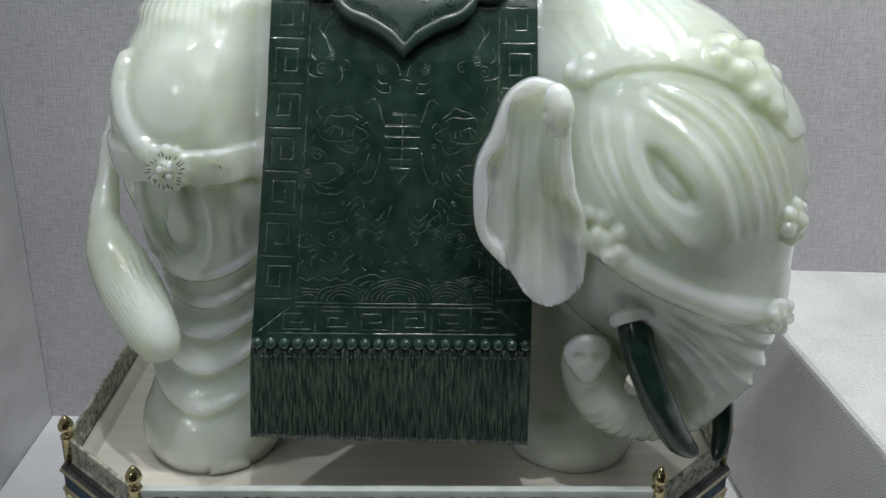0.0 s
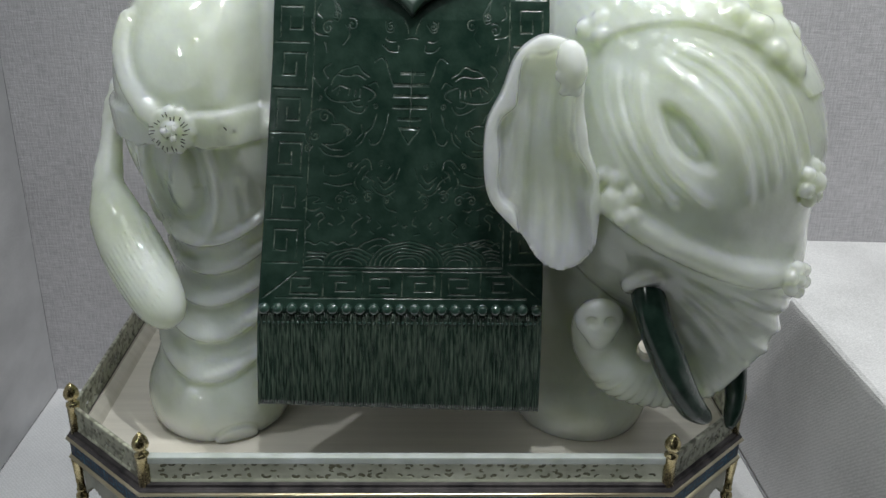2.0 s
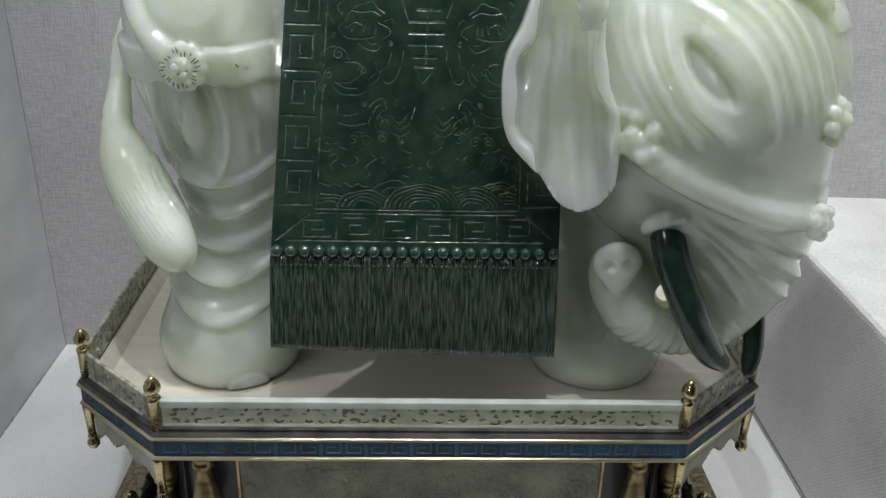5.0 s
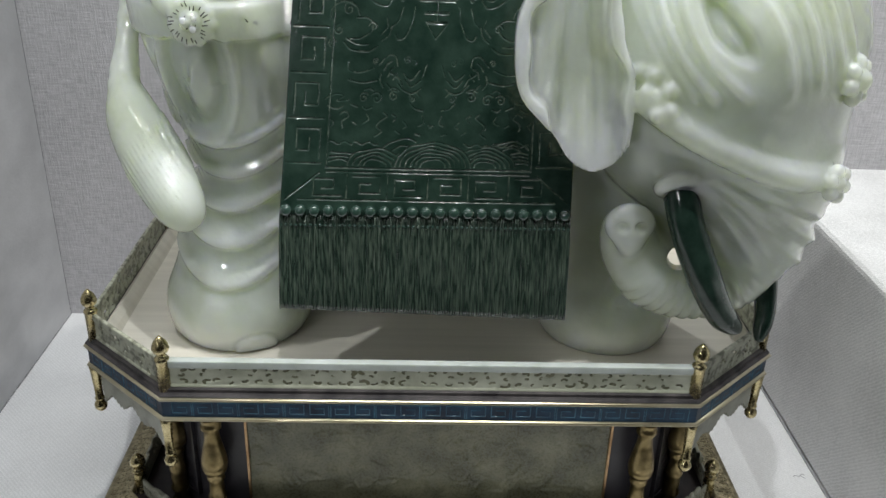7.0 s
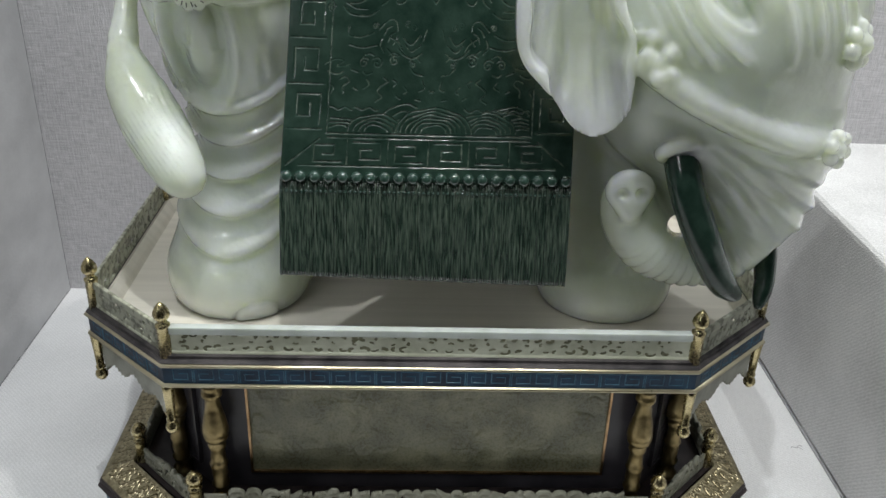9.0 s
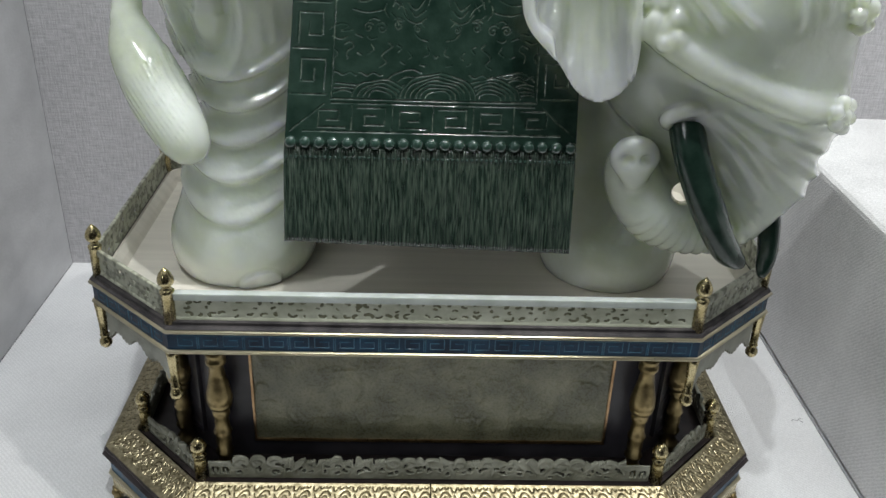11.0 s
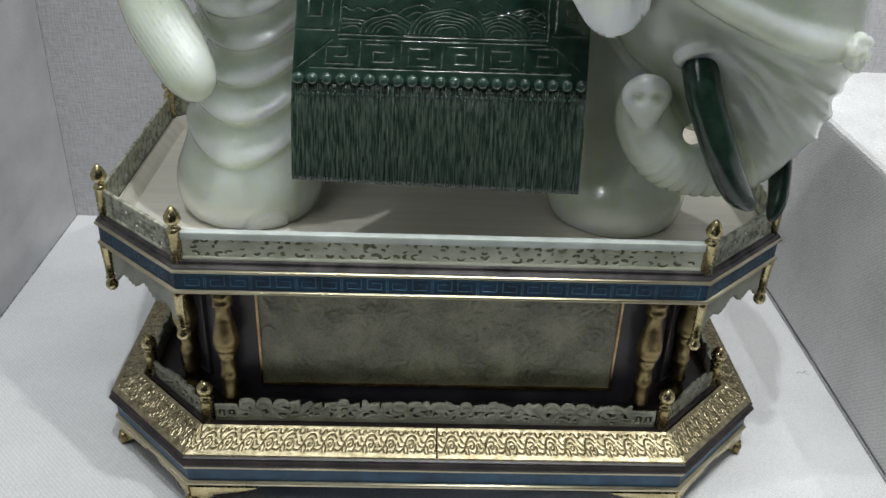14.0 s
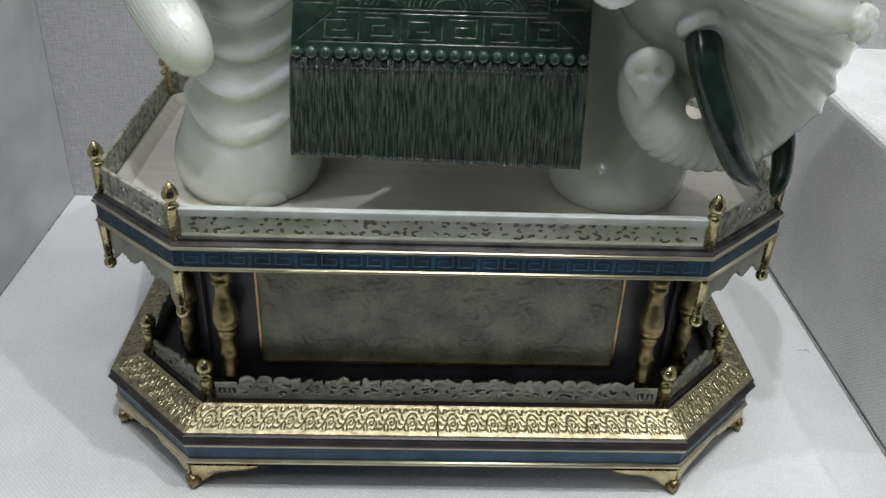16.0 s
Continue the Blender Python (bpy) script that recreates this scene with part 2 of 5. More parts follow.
def tube(path, radii, seg=16, squash=1.0):
    """Vertices and faces of a swept round bar with closed ends."""
    path = np.array(path)
    n = len(path)
    tang = np.gradient(path, axis=0)
    tang /= np.linalg.norm(tang, axis=1)[:, None]
    side = np.cross(tang, (0.0, 1.0, 0.001))
    side /= np.linalg.norm(side, axis=1)[:, None]
    up = np.cross(side, tang)
    ang = np.linspace(0, 2 * np.pi, seg, endpoint=False)
    verts = [path[i] + radii[i] * (np.cos(a) * side[i] + squash * np.sin(a) * up[i]) for i in range(n) for a in ang]
    faces = [(i * seg + j, i * seg + (j + 1) % seg, (i + 1) * seg + (j + 1) % seg, (i + 1) * seg + j) for i in range(n - 1) for j in range(seg)]
    faces += [tuple(range(seg))[::-1], tuple((n - 1) * seg + j for j in range(seg))]
    return verts, faces


def ribs(polylines, place, width, height):
    """Raised lines: 2D polylines laid on a surface by place(u, v, lift)."""
    bm = bmesh.new()
    for line in polylines:
        p = np.array(line, float)
        if len(p) < 2:
            continue
        t = np.gradient(p, axis=0)
        t /= np.maximum(np.linalg.norm(t, axis=1), 1e-9)[:, None]
        nrm = np.stack([-t[:, 1], t[:, 0]], 1) * width / 2
        rows = []
        for q, s in zip(p, nrm):
            rows.append([bm.verts.new(place(*(q - s), -0.0003)), bm.verts.new(place(*(q - 0.35 * s), height)),
                         bm.verts.new(place(*(q + 0.35 * s), height)), bm.verts.new(place(*(q + s), -0.0003))])
        for a, b in zip(rows, rows[1:]):
            for i in range(3):
                bm.faces.new((a[i], a[i + 1], b[i + 1], b[i]))
        bm.faces.new(rows[0][::-1])
        bm.faces.new(rows[-1])
    return bm


def spiral(cx, cy, r, turns, start, hand=1, n=18):
    out = []
    for i in range(n):
        s = i / (n - 1)
        a = start + hand * 2 * math.pi * turns * s
        rr = r * (1 - 0.85 * s)
        out.append((cx + rr * math.cos(a), cy + rr * math.sin(a)))
    return out


def arc(cx, cy, rx, ry, a0, a1, n=14):
    return [(cx + rx * math.cos(radians(a0 + (a1 - a0) * i / (n - 1))), cy + ry * math.sin(radians(a0 + (a1 - a0) * i / (n - 1)))) for i in range(n)]


def dense(points, step=0.004):
    out = [points[0]]
    for a, b in zip(points, points[1:]):
        k = max(1, int(math.dist(a, b) / step))
        out += [(a[0] + (b[0] - a[0]) * i / k, a[1] + (b[1] - a[1]) * i / k) for i in range(1, k + 1)]
    return out




# ---- distance fields, for carved shapes ----
def nets(D, origin, h):
    """Smooth closed mesh of the zero level of a sampled distance field."""
    inside = D < 0
    c = [inside[i:D.shape[0] - 1 + i, j:D.shape[1] - 1 + j, k:D.shape[2] - 1 + k] for i in (0, 1) for j in (0, 1) for k in (0, 1)]
    total = sum(a.astype(np.int8) for a in c)
    cells = np.argwhere((total > 0) & (total < 8))
    index = np.full(total.shape, -1, np.int64)
    index[tuple(cells.T)] = np.arange(len(cells))
    pos, cnt = np.zeros((len(cells), 3)), np.zeros(len(cells))
    for axis in range(3):
        o1, o2 = [a for a in range(3) if a != axis]
        for u in (0, 1):
            for w in (0, 1):
                a = cells.copy()
                a[:, o1] += u
                a[:, o2] += w
                b = a.copy()
                b[:, axis] += 1
                da, db = D[tuple(a.T)].astype(float), D[tuple(b.T)].astype(float)
                hit = (da < 0) != (db < 0)
                t = np.where(hit, da / np.where(hit, da - db, 1), 0)
                p = a.astype(float)
                p[:, axis] += t
                pos += p * hit[:, None]
                cnt += hit
    verts = np.array(origin) + h * pos / cnt[:, None]
    faces = []
    for axis in range(3):
        o1, o2 = [(axis + 1) % 3, (axis + 2) % 3]
        lo = [slice(None)] * 3
        hi = [slice(None)] * 3
        lo[axis], hi[axis] = slice(0, -1), slice(1, None)
        e = inside[tuple(lo)] != inside[tuple(hi)]
        idx = np.argwhere(e)
        ok = (idx[:, o1] > 0) & (idx[:, o2] > 0) & (idx[:, o1] < D.shape[o1] - 1) & (idx[:, o2] < D.shape[o2] - 1)
        idx = idx[ok]
        q = []
        for u, w in ((1, 1), (0, 1), (0, 0), (1, 0)):
            k = idx.copy()
            k[:, o1] -= u
            k[:, o2] -= w
            q.append(index[tuple(k.T)])
        q = np.stack(q, 1)
        flip = ~inside[tuple(idx.T)]
        q[flip] = q[flip][:, ::-1]
        faces.append(q)
    return verts, np.vstack(faces)


def smin(a, b, k):
    t = np.clip(0.5 + 0.5 * (b - a) / k, 0, 1)
    return b + (a - b) * t - k * t * (1 - t)


def step01(a, b, x):
    t = np.clip((x - a) / (b - a), 0, 1)
    return t * t * (3 - 2 * t)


class Field:
    def __init__(self, lo, hi, h):
        self.lo, self.h = np.array(lo, float), h
        n = [int(round((b - a) / h)) + 1 for a, b in zip(lo, hi)]
        self.ax = [np.float32(a + h * np.arange(k)) for a, k in zip(lo, n)]
        self.D = np.full(n, 0.03, np.float32)

    def cut(self, lo, hi):
        sl = []
        for a, l, u in zip(self.ax, lo, hi):
            i, j = np.searchsorted(a, (l, u))
            sl.append(slice(int(i), int(max(j, i + 1))))
        x, y, z = (a[s] for a, s in zip(self.ax, sl))
        return tuple(sl), x[:, None, None], y[None, :, None], z[None, None, :]

    def blend(self, lo, hi, fn, k=0.01, sign=1):
        m = 0.034 + k if sign > 0 else 0.004
        sl, x, y, z = self.cut([a - m for a in lo], [a + m for a in hi])
        d = fn(x, y, z).astype(np.float32)
        self.D[sl] = smin(self.D[sl], d, k) if sign > 0 else -smin(-self.D[sl], d, k)

    def ball(self, c, r, k=0.01, turn=0.0, sign=1, lean=0.0):
        """Ellipsoid; turn about y and lean about z in degrees."""
        r = np.broadcast_to(np.array(r, float), 3)
        R = np.array(Euler((0, radians(turn), radians(lean))).to_matrix())
        big = np.abs(R) @ r if (turn or lean) else r

        def fn(x, y, z):
            px, py, pz = x - c[0], y - c[1], z - c[2]
            q = [(R[0, i] * px + R[1, i] * py + R[2, i] * pz) / r[i] for i in range(3)]
            k0 = np.sqrt(q[0] ** 2 + q[1] ** 2 + q[2] ** 2) + 1e-6
            k1 = np.sqrt((q[0] / r[0]) ** 2 + (q[1] / r[1]) ** 2 + (q[2] / r[2]) ** 2) + 1e-6
            return k0 * (k0 - 1) / k1

        self.blend(np.array(c) - big, np.array(c) + big, fn, k, sign)

    def rod(self, a, b, ra, rb, k=0.01):
        a, b = np.array(a, float), np.array(b, float)
        ab = b - a
        L = float(ab @ ab)

        def fn(x, y, z):
            t = np.clip(((x - a[0]) * ab[0] + (y - a[1]) * ab[1] + (z - a[2]) * ab[2]) / L, 0, 1)
            return np.sqrt((x - a[0] - t * ab[0]) ** 2 + (y - a[1] - t * ab[1]) ** 2 + (z - a[2] - t * ab[2]) ** 2) - (ra + (rb - ra) * t)

        r = max(ra, rb)
        self.blend(np.minimum(a, b) - r, np.maximum(a, b) + r, fn, k)

    def chain(self, points, radii, n=14, k=0.006):
        p = catmull(points, n)
        r = np.interp(np.linspace(0, len(radii) - 1, n), range(len(radii)), radii)
        for i in range(n - 1):
            self.rod(p[i], p[i + 1], r[i], r[i + 1], k)

    def press(self, lo, hi, fn):
        """Raise the surface by fn(x, y, z) metres inside a box."""
        sl, x, y, z = self.cut(lo, hi)
        self.D[sl] -= fn(x, y, z).astype(np.float32)

    def mesh(self):
        return nets(self.D, self.lo, self.h)

# ---- setting: the display case and the dim gallery in front of it ----
S = "structure"


def slab(name, lo, hi, material, label, category, bevel=0.0):
    return tagged(box(name, lo, hi, material, None, bevel), label, category, kind=S)


BACK, LEFT, BLOCK, BLOCK_TOP, FRONT = 0.437, -0.538, 0.4635, 0.272, -0.46
slab("floor", (LEFT - 0.02, FRONT, -0.03), (1.12, BACK + 0.02, 0.0), FLOOR_TWILL, "white twill cloth covering the floor of the display case", "case floor")
wall_back = slab("wall_back", (-0.05, 0.0, 0.0), (1.70, 0.03, 2.10), WALL_LINEN, "grey linen-covered back wall of the display case", "wall")
wall_back.matrix_basis = pose(LEFT, BACK, 0, 0, 0, -1.85)
slab("wall_left", (LEFT - 0.03, FRONT, 0.0), (LEFT, BACK - 0.001, 2.10), SIDE_BOARD, "pale grey mottled side wall of the case", "wall")
slab("wall_right", (1.09, FRONT, BLOCK_TOP), (1.12, BACK - 0.001, 2.10), SIDE_BOARD, "pale grey mottled side wall of the case", "wall")
slab("display_step", (BLOCK, FRONT + 0.005, 0.001), (1.088, BACK - 0.012, BLOCK_TOP), STEP_TWILL, "raised block covered in white twill cloth", "plinth block", 0.014)
slab("ceiling", (LEFT - 0.03, FRONT, 2.10), (1.12, BACK + 0.03, 2.14), PLASTER, "dark top of the display case with lamps", "ceiling")
slab("gallery_floor", (-2.5, -3.5, -0.83), (3.0, FRONT - 0.005, -0.80), CARPET, "dark carpeted gallery floor", "floor")
slab("case_base", (LEFT - 0.03, FRONT, -0.80), (1.12, BACK + 0.03, -0.031), PLASTER, "dark painted base under the display case", "case base")
slab("gallery_wall_back", (-2.5, -3.53, -0.80), (3.0, -3.5, 2.8), PLASTER, "dark plain gallery wall", "wall")
slab("gallery_wall_left", (-2.53, -3.5, -0.80), (-2.5, FRONT - 0.005, 2.8), PLASTER, "dark plain gallery wall", "wall")
slab("gallery_wall_right", (3.0, -3.5, -0.80), (3.03, FRONT - 0.005, 2.8), PLASTER, "dark plain gallery wall", "wall")
slab("gallery_ceiling", (-2.53, -3.53, 2.8), (3.03, FRONT + 0.03, 2.83), PLASTER, "dark gallery ceiling", "ceiling")
slab("gallery_front_left", (-2.5, FRONT - 0.004, -0.80), (LEFT - 0.031, FRONT + 0.03, 2.8), PLASTER, "dark wall beside the case", "wall")
slab("gallery_front_right", (1.121, FRONT - 0.004, -0.80), (3.0, FRONT + 0.03, 2.8), PLASTER, "dark wall beside the case", "wall")
slab("gallery_front_top", (LEFT - 0.031, FRONT - 0.004, 2.141), (1.121, FRONT + 0.03, 2.8), PLASTER, "dark wall above the case", "wall")

# dark seams where the cloth-covered boards meet
for seam, lo_, hi_ in (("trim_floor_left", (LEFT, FRONT, 0.0), (LEFT + 0.0013, BACK, 0.0012)), ("trim_floor_step", (BLOCK - 0.0013, FRONT + 0.005, 0.0), (BLOCK - 0.0001, BACK - 0.002, 0.0012)),
                       ("trim_corner", (LEFT, BACK - 0.0013, 0.002), (LEFT + 0.0004, BACK - 0.0001, 2.09))):
    slab(seam, lo_, hi_, SEAM, "thin dark seam between cloth-covered boards", "trim")
bm = ribs([[(0.438 + 0.0016 * i, 0.0805 + 0.0016 * math.sin(i * 1.1) + 0.0004 * i) for i in range(10)], [(0.446 + 0.001 * i, 0.083 - 0.0011 * i) for i in range(6)]],
          lambda u, v, lift: Vector((u, v, max(0.0002, lift))), 0.0010, 0.0006)
tagged(part("thread", bm, SEAM, None), "short loose dark thread lying on the white cloth", "thread")

# ---- the pedestal ----
YC = 0.070                                  # middle of the pedestal in depth
pedestal = tagged(new("pedestal"), "octagonal gilt, blue enamel and jade pedestal standing on white cloth", "pedestal")


def octagon(a, b, d, m, off=0.0):
    """Corners of a rectangle with cut corners, moved outwards by off; from front right, anticlockwise."""
    pts = [Vector(p) for p in ((-a, -d), (a, -d), (b, -m), (b, m), (a, d), (-a, d), (-b, m), (-b, -m))]
    out = []
    for i in range(8):
        p0, p1, p2 = pts[i - 1], pts[i], pts[(i + 1) % 8]
        n1 = Vector(((p1 - p0).y, -(p1 - p0).x)).normalized()
        n2 = Vector(((p2 - p1).y, -(p2 - p1).x)).normalized()
        out.append(p1 + (n1 + n2) * (off / (1 + n1.dot(n2))))
    return [(p.x, p.y + YC) for p in out]


DECK_OCT = (0.2240, 0.3125, 0.2030, 0.1225)
BASE_OCT = (0.2310, 0.3245, 0.2200, 0.1280)
WAIST_OCT = (0.2050, 0.2600, 0.1480, 0.0960)


def ring_loft(oct_args, profile, cap=True):
    """A moulding round the octagon: (offset, z) from below up."""
    bm = bmesh.new()
    rings = [[bm.verts.new((x, y, z)) for x, y in octagon(*oct_args, off)] for off, z in profile]
    for a, b in zip(rings, rings[1:]):
        for i in range(8):
            j = (i + 1) % 8
            bm.faces.new((a[i], a[j], b[j], b[i]))
    if cap:
        bm.faces.new(rings[0][::-1])
        bm.faces.new(rings[-1])
    return bm


def side_place(oct_args, i, off, z0):
    """Maps (u, v, lift) onto side i: u along it from its middle, v up, lift outwards."""
    c = octagon(*oct_args, off)
    p, q = Vector((*c[i], z0)), Vector((*c[(i + 1) % 8], z0))
    along = (q - p).normalized()
    out = Vector((along.y, -along.x, 0))
    mid = (p + q) / 2
    return (lambda u, v, lift: mid + along * u + Vector((0, 0, v)) + out * lift), (q - p).length, Matrix((
        (along.x, -out.x, 0, mid.x), (along.y, -out.y, 0, mid.y), (0, 0, 1, z0), (0, 0, 0, 1)))


# lowest tier: plinth bands
part("plinth", ring_loft(BASE_OCT, [(-0.012, 0.026), (-0.004, 0.030), (-0.004, 0.0365), (-0.0035, 0.054), (-0.002, 0.058)]), SLATE, pedestal, "slate blue enamel plinth band")
part("gilt_line", ring_loft(BASE_OCT, [(-0.004, 0.0315), (-0.001, 0.0325), (-0.0005, 0.0340), (-0.001, 0.0355), (-0.004, 0.0365)]), EDGE_GILT, pedestal, "thin gilt edging", True)
part("gilt_line", ring_loft(BASE_OCT, [(-0.004, 0.0525), (-0.001, 0.0530), (-0.0005, 0.0543), (-0.001, 0.0556), (-0.004, 0.0562)]), EDGE_GILT, pedestal, "thin gilt edging", True)
part("moulding", ring_loft(BASE_OCT, [(-0.003, 0.0562), (0.001, 0.0575), (0.002, 0.0600), (0.0, 0.0625), (-0.001, 0.0635), (-0.0005, 0.0660), (-0.004, 0.0680), (-0.03, 0.0690)]), DARK_WOOD, pedestal, "dark stepped moulding")
part("tier_top", ring_loft(BASE_OCT, [(-0.034, 0.060), (-0.034, 0.0785), (-0.05, 0.0792)]), DARK_WOOD, pedestal)

# sloped gilt frieze with embossed scrolls, one plate to a side, two along front and back
SLOPE_LOW, SLOPE_HIGH, Z_LOW, Z_HIGH = -0.0018, -0.0330, 0.0668, 0.0790
lowc, highc = octagon(*BASE_OCT, SLOPE_LOW), octagon(*BASE_OCT, SLOPE_HIGH)


# one repeat of the acanthus scroll: lines over (along, up) in shares, and their weight
ACANTHUS = [([(0.00, 0.26), (0.20, 0.22), (0.37, 0.34), (0.47, 0.55), (0.62, 0.71), (0.84, 0.72), (0.98, 0.60)], 1.1),
            ([(0.04, 0.87), (0.11, 0.75), (0.24, 0.74), (0.32, 0.86)], 1.0), ([(0.38, 0.88), (0.46, 0.79), (0.58, 0.85)], 0.9), ([(0.70, 0.88), (0.80, 0.82), (0.92, 0.88)], 0.9),
            ([(0.62, 0.56), (0.74, 0.59), (0.85, 0.51), (0.83, 0.38), (0.71, 0.34), (0.64, 0.42), (0.73, 0.46)], 0.9),
            ([(0.45, 0.42), (0.56, 0.34), (0.58, 0.18)], 0.9), ([(0.36, 0.30), (0.44, 0.18)], 0.8), ([(0.70, 0.24), (0.80, 0.20)], 0.8),
            ([(0.40, 0.50), (0.28, 0.53), (0.18, 0.64)], 0.9), ([(0.30, 0.37), (0.16, 0.39), (0.06, 0.50)], 0.9), ([(0.88, 0.20), (0.97, 0.34), (0.94, 0.46)], 0.9)]


def frieze_plate(i, s0, s1):
    j = (i + 1) % 8
    L0, L1 = Vector((*lowc[i], Z_LOW)), Vector((*lowc[j], Z_LOW))
    H0, H1 = Vector((*highc[i], Z_HIGH)), Vector((*highc[j], Z_HIGH))
    g = 0.0002 / (L1 - L0).length
    length = (L1 - L0).length * (s1 - s0)
    width = (H0 - L0).length
    count = max(3, round(length / 0.0185))
    ns, nt = max(40, int(length / 0.00045)), 66
    X, Y = np.meshgrid(np.linspace(0, length, ns + 1), np.linspace(0, width, nt + 1), indexing="ij")
    pitch = length / count
    x = np.mod(X, pitch)
    d = np.full(X.shape, 1.0)
    for line, fat in ACANTHUS:
        p = catmull([(a * pitch, b * width) for a, b in line], 4 * len(line))
        for shift in (-pitch, 0, pitch):
            for a, b in zip(p, p[1:]):
                ab = b - a
                t = np.clip(((x - a[0] - shift) * ab[0] + (Y - a[1]) * ab[1]) / float(ab @ ab), 0, 1)
                d = np.minimum(d, np.hypot(x - a[0] - shift - t * ab[0], Y - a[1] - t * ab[1]) / fat)
    raised = step01(0.25, 1.0, d / 0.0009) * (0.75 + 0.25 * np.minimum(1, d / 0.0022))
    inset = np.minimum(np.minimum(X, length - X) / 0.0016, np.minimum((Y - 0.13 * width), (0.90 * width - Y)) / 0.0010)
    ground = step01(-0.5, 0.5, inset)
    lift = 0.0006 * (ground * raised + 1 - ground) + 0.0015
    lift[:, 0], lift[:, -1], lift[0], lift[-1] = -0.0015, -0.0015, -0.0015, -0.0015
    s = (s0 + g + (s1 - s0 - 2 * g) * X / length)[..., None]
    t = (0.02 + 0.96 * Y / width)[..., None]
    low_line = np.array(L0) * (1 - s) + np.array(L1) * s
    high_line = np.array(H0) * (1 - s) + np.array(H1) * s
    out = np.array((L1 - L0).cross(H0 - L0).normalized())
    verts = low_line * (1 - t) + high_line * t + out * lift[..., None]
    idx = np.arange((ns + 1) * (nt + 1)).reshape(ns + 1, nt + 1)
    quads = np.stack([idx[:-1, :-1], idx[1:, :-1], idx[1:, 1:], idx[:-1, 1:]], -1).reshape(-1, 4)
    # groove faces take the darkened metal
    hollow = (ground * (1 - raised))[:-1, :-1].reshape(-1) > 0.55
    plate = new("frieze_plate", mesh_of("frieze_plate", verts.reshape(-1, 3), quads, [PLATE_GILT, GROOVE_SHADE], hollow.astype(np.int32), True))
    plate.parent = pedestal
    tagged(plate, "gilt plate embossed with acanthus scrolls")


for i in range(8):
    if i in (0, 4):
        frieze_plate(i, 0.0, 0.5)
        frieze_plate(i, 0.5, 1.0)
    else:
        frieze_plate(i, 0.0, 1.0)

# bracket feet under the plinth corners
base_c = octagon(*BASE_OCT, -0.006)


def bracket_foot(i):
    p = Vector((*base_c[i], 0))
    bm = bmesh.new()
    for other in (base_c[i - 1], base_c[(i + 1) % 8]):
        way = (Vector((*other, 0)) - p)
        L = min(0.062, way.length * 0.42)
        way.normalize()
        out = Vector((way.y, -way.x, 0))
        if out.dot(p - Vector((0, YC, 0))) < 0:
            out = -out
        prof = [(0.0, 0.005), (0.008, 0.006), (0.014, 0.0110), (0.021, 0.0165), (0.034, 0.0188), (0.048, 0.0200), (0.054, 0.0225), (1.0, 0.0270)]
        prof = [(min(u, L), z) for u, z in prof]
        top = 0.0285
        cols = []
        for u, z in prof:
            q = p + way * u
            cols.append([bm.verts.new(q + Vector((0, 0, z)) + out * 0.001), bm.verts.new(q + Vector((0, 0, (z + top) / 2)) + out * 0.0035),
                         bm.verts.new(q + Vector((0, 0, top)) + out * 0.0035), bm.verts.new(q + Vector((0, 0, top)) - out * 0.008),
                         bm.verts.new(q + Vector((0, 0, z)) - out * 0.008)])
        for a, b in zip(cols, cols[1:]):
            for k in range(5):
                bm.faces.new((a[k], a[(k + 1) % 5], b[(k + 1) % 5], b[k]))
        bm.faces.new(cols[0])
        bm.faces.new(cols[-1][::-1])
    foot = part("bracket_foot", bm, GILT, pedestal, "gilt bracket foot with scrolled toe")
    bm = bmesh.new()
    outward = Vector((p.x, p.y - YC, 0)).normalized()
    lathe(bm, [(0.0072, -0.004), (0.0075, 0.0030), (0.0064, 0.0046), (0.0048, 0.0034), (0.0030, 0.0036), (0.0024, 0.0056), (0.0, 0.0062)], seg=18)
    bmesh.ops.transform(bm, matrix=Matrix.Translation(p + outward * 0.0005 + Vector((0, 0, 0.0075))) @ outward.to_track_quat("Z", "Y").to_matrix().to_4x4(), verts=bm.verts)
    part("scroll_toe", bm, DULL_GILT, foot, "tarnished volute toe", smooth=True)


for i in range(8):
    bracket_foot(i)



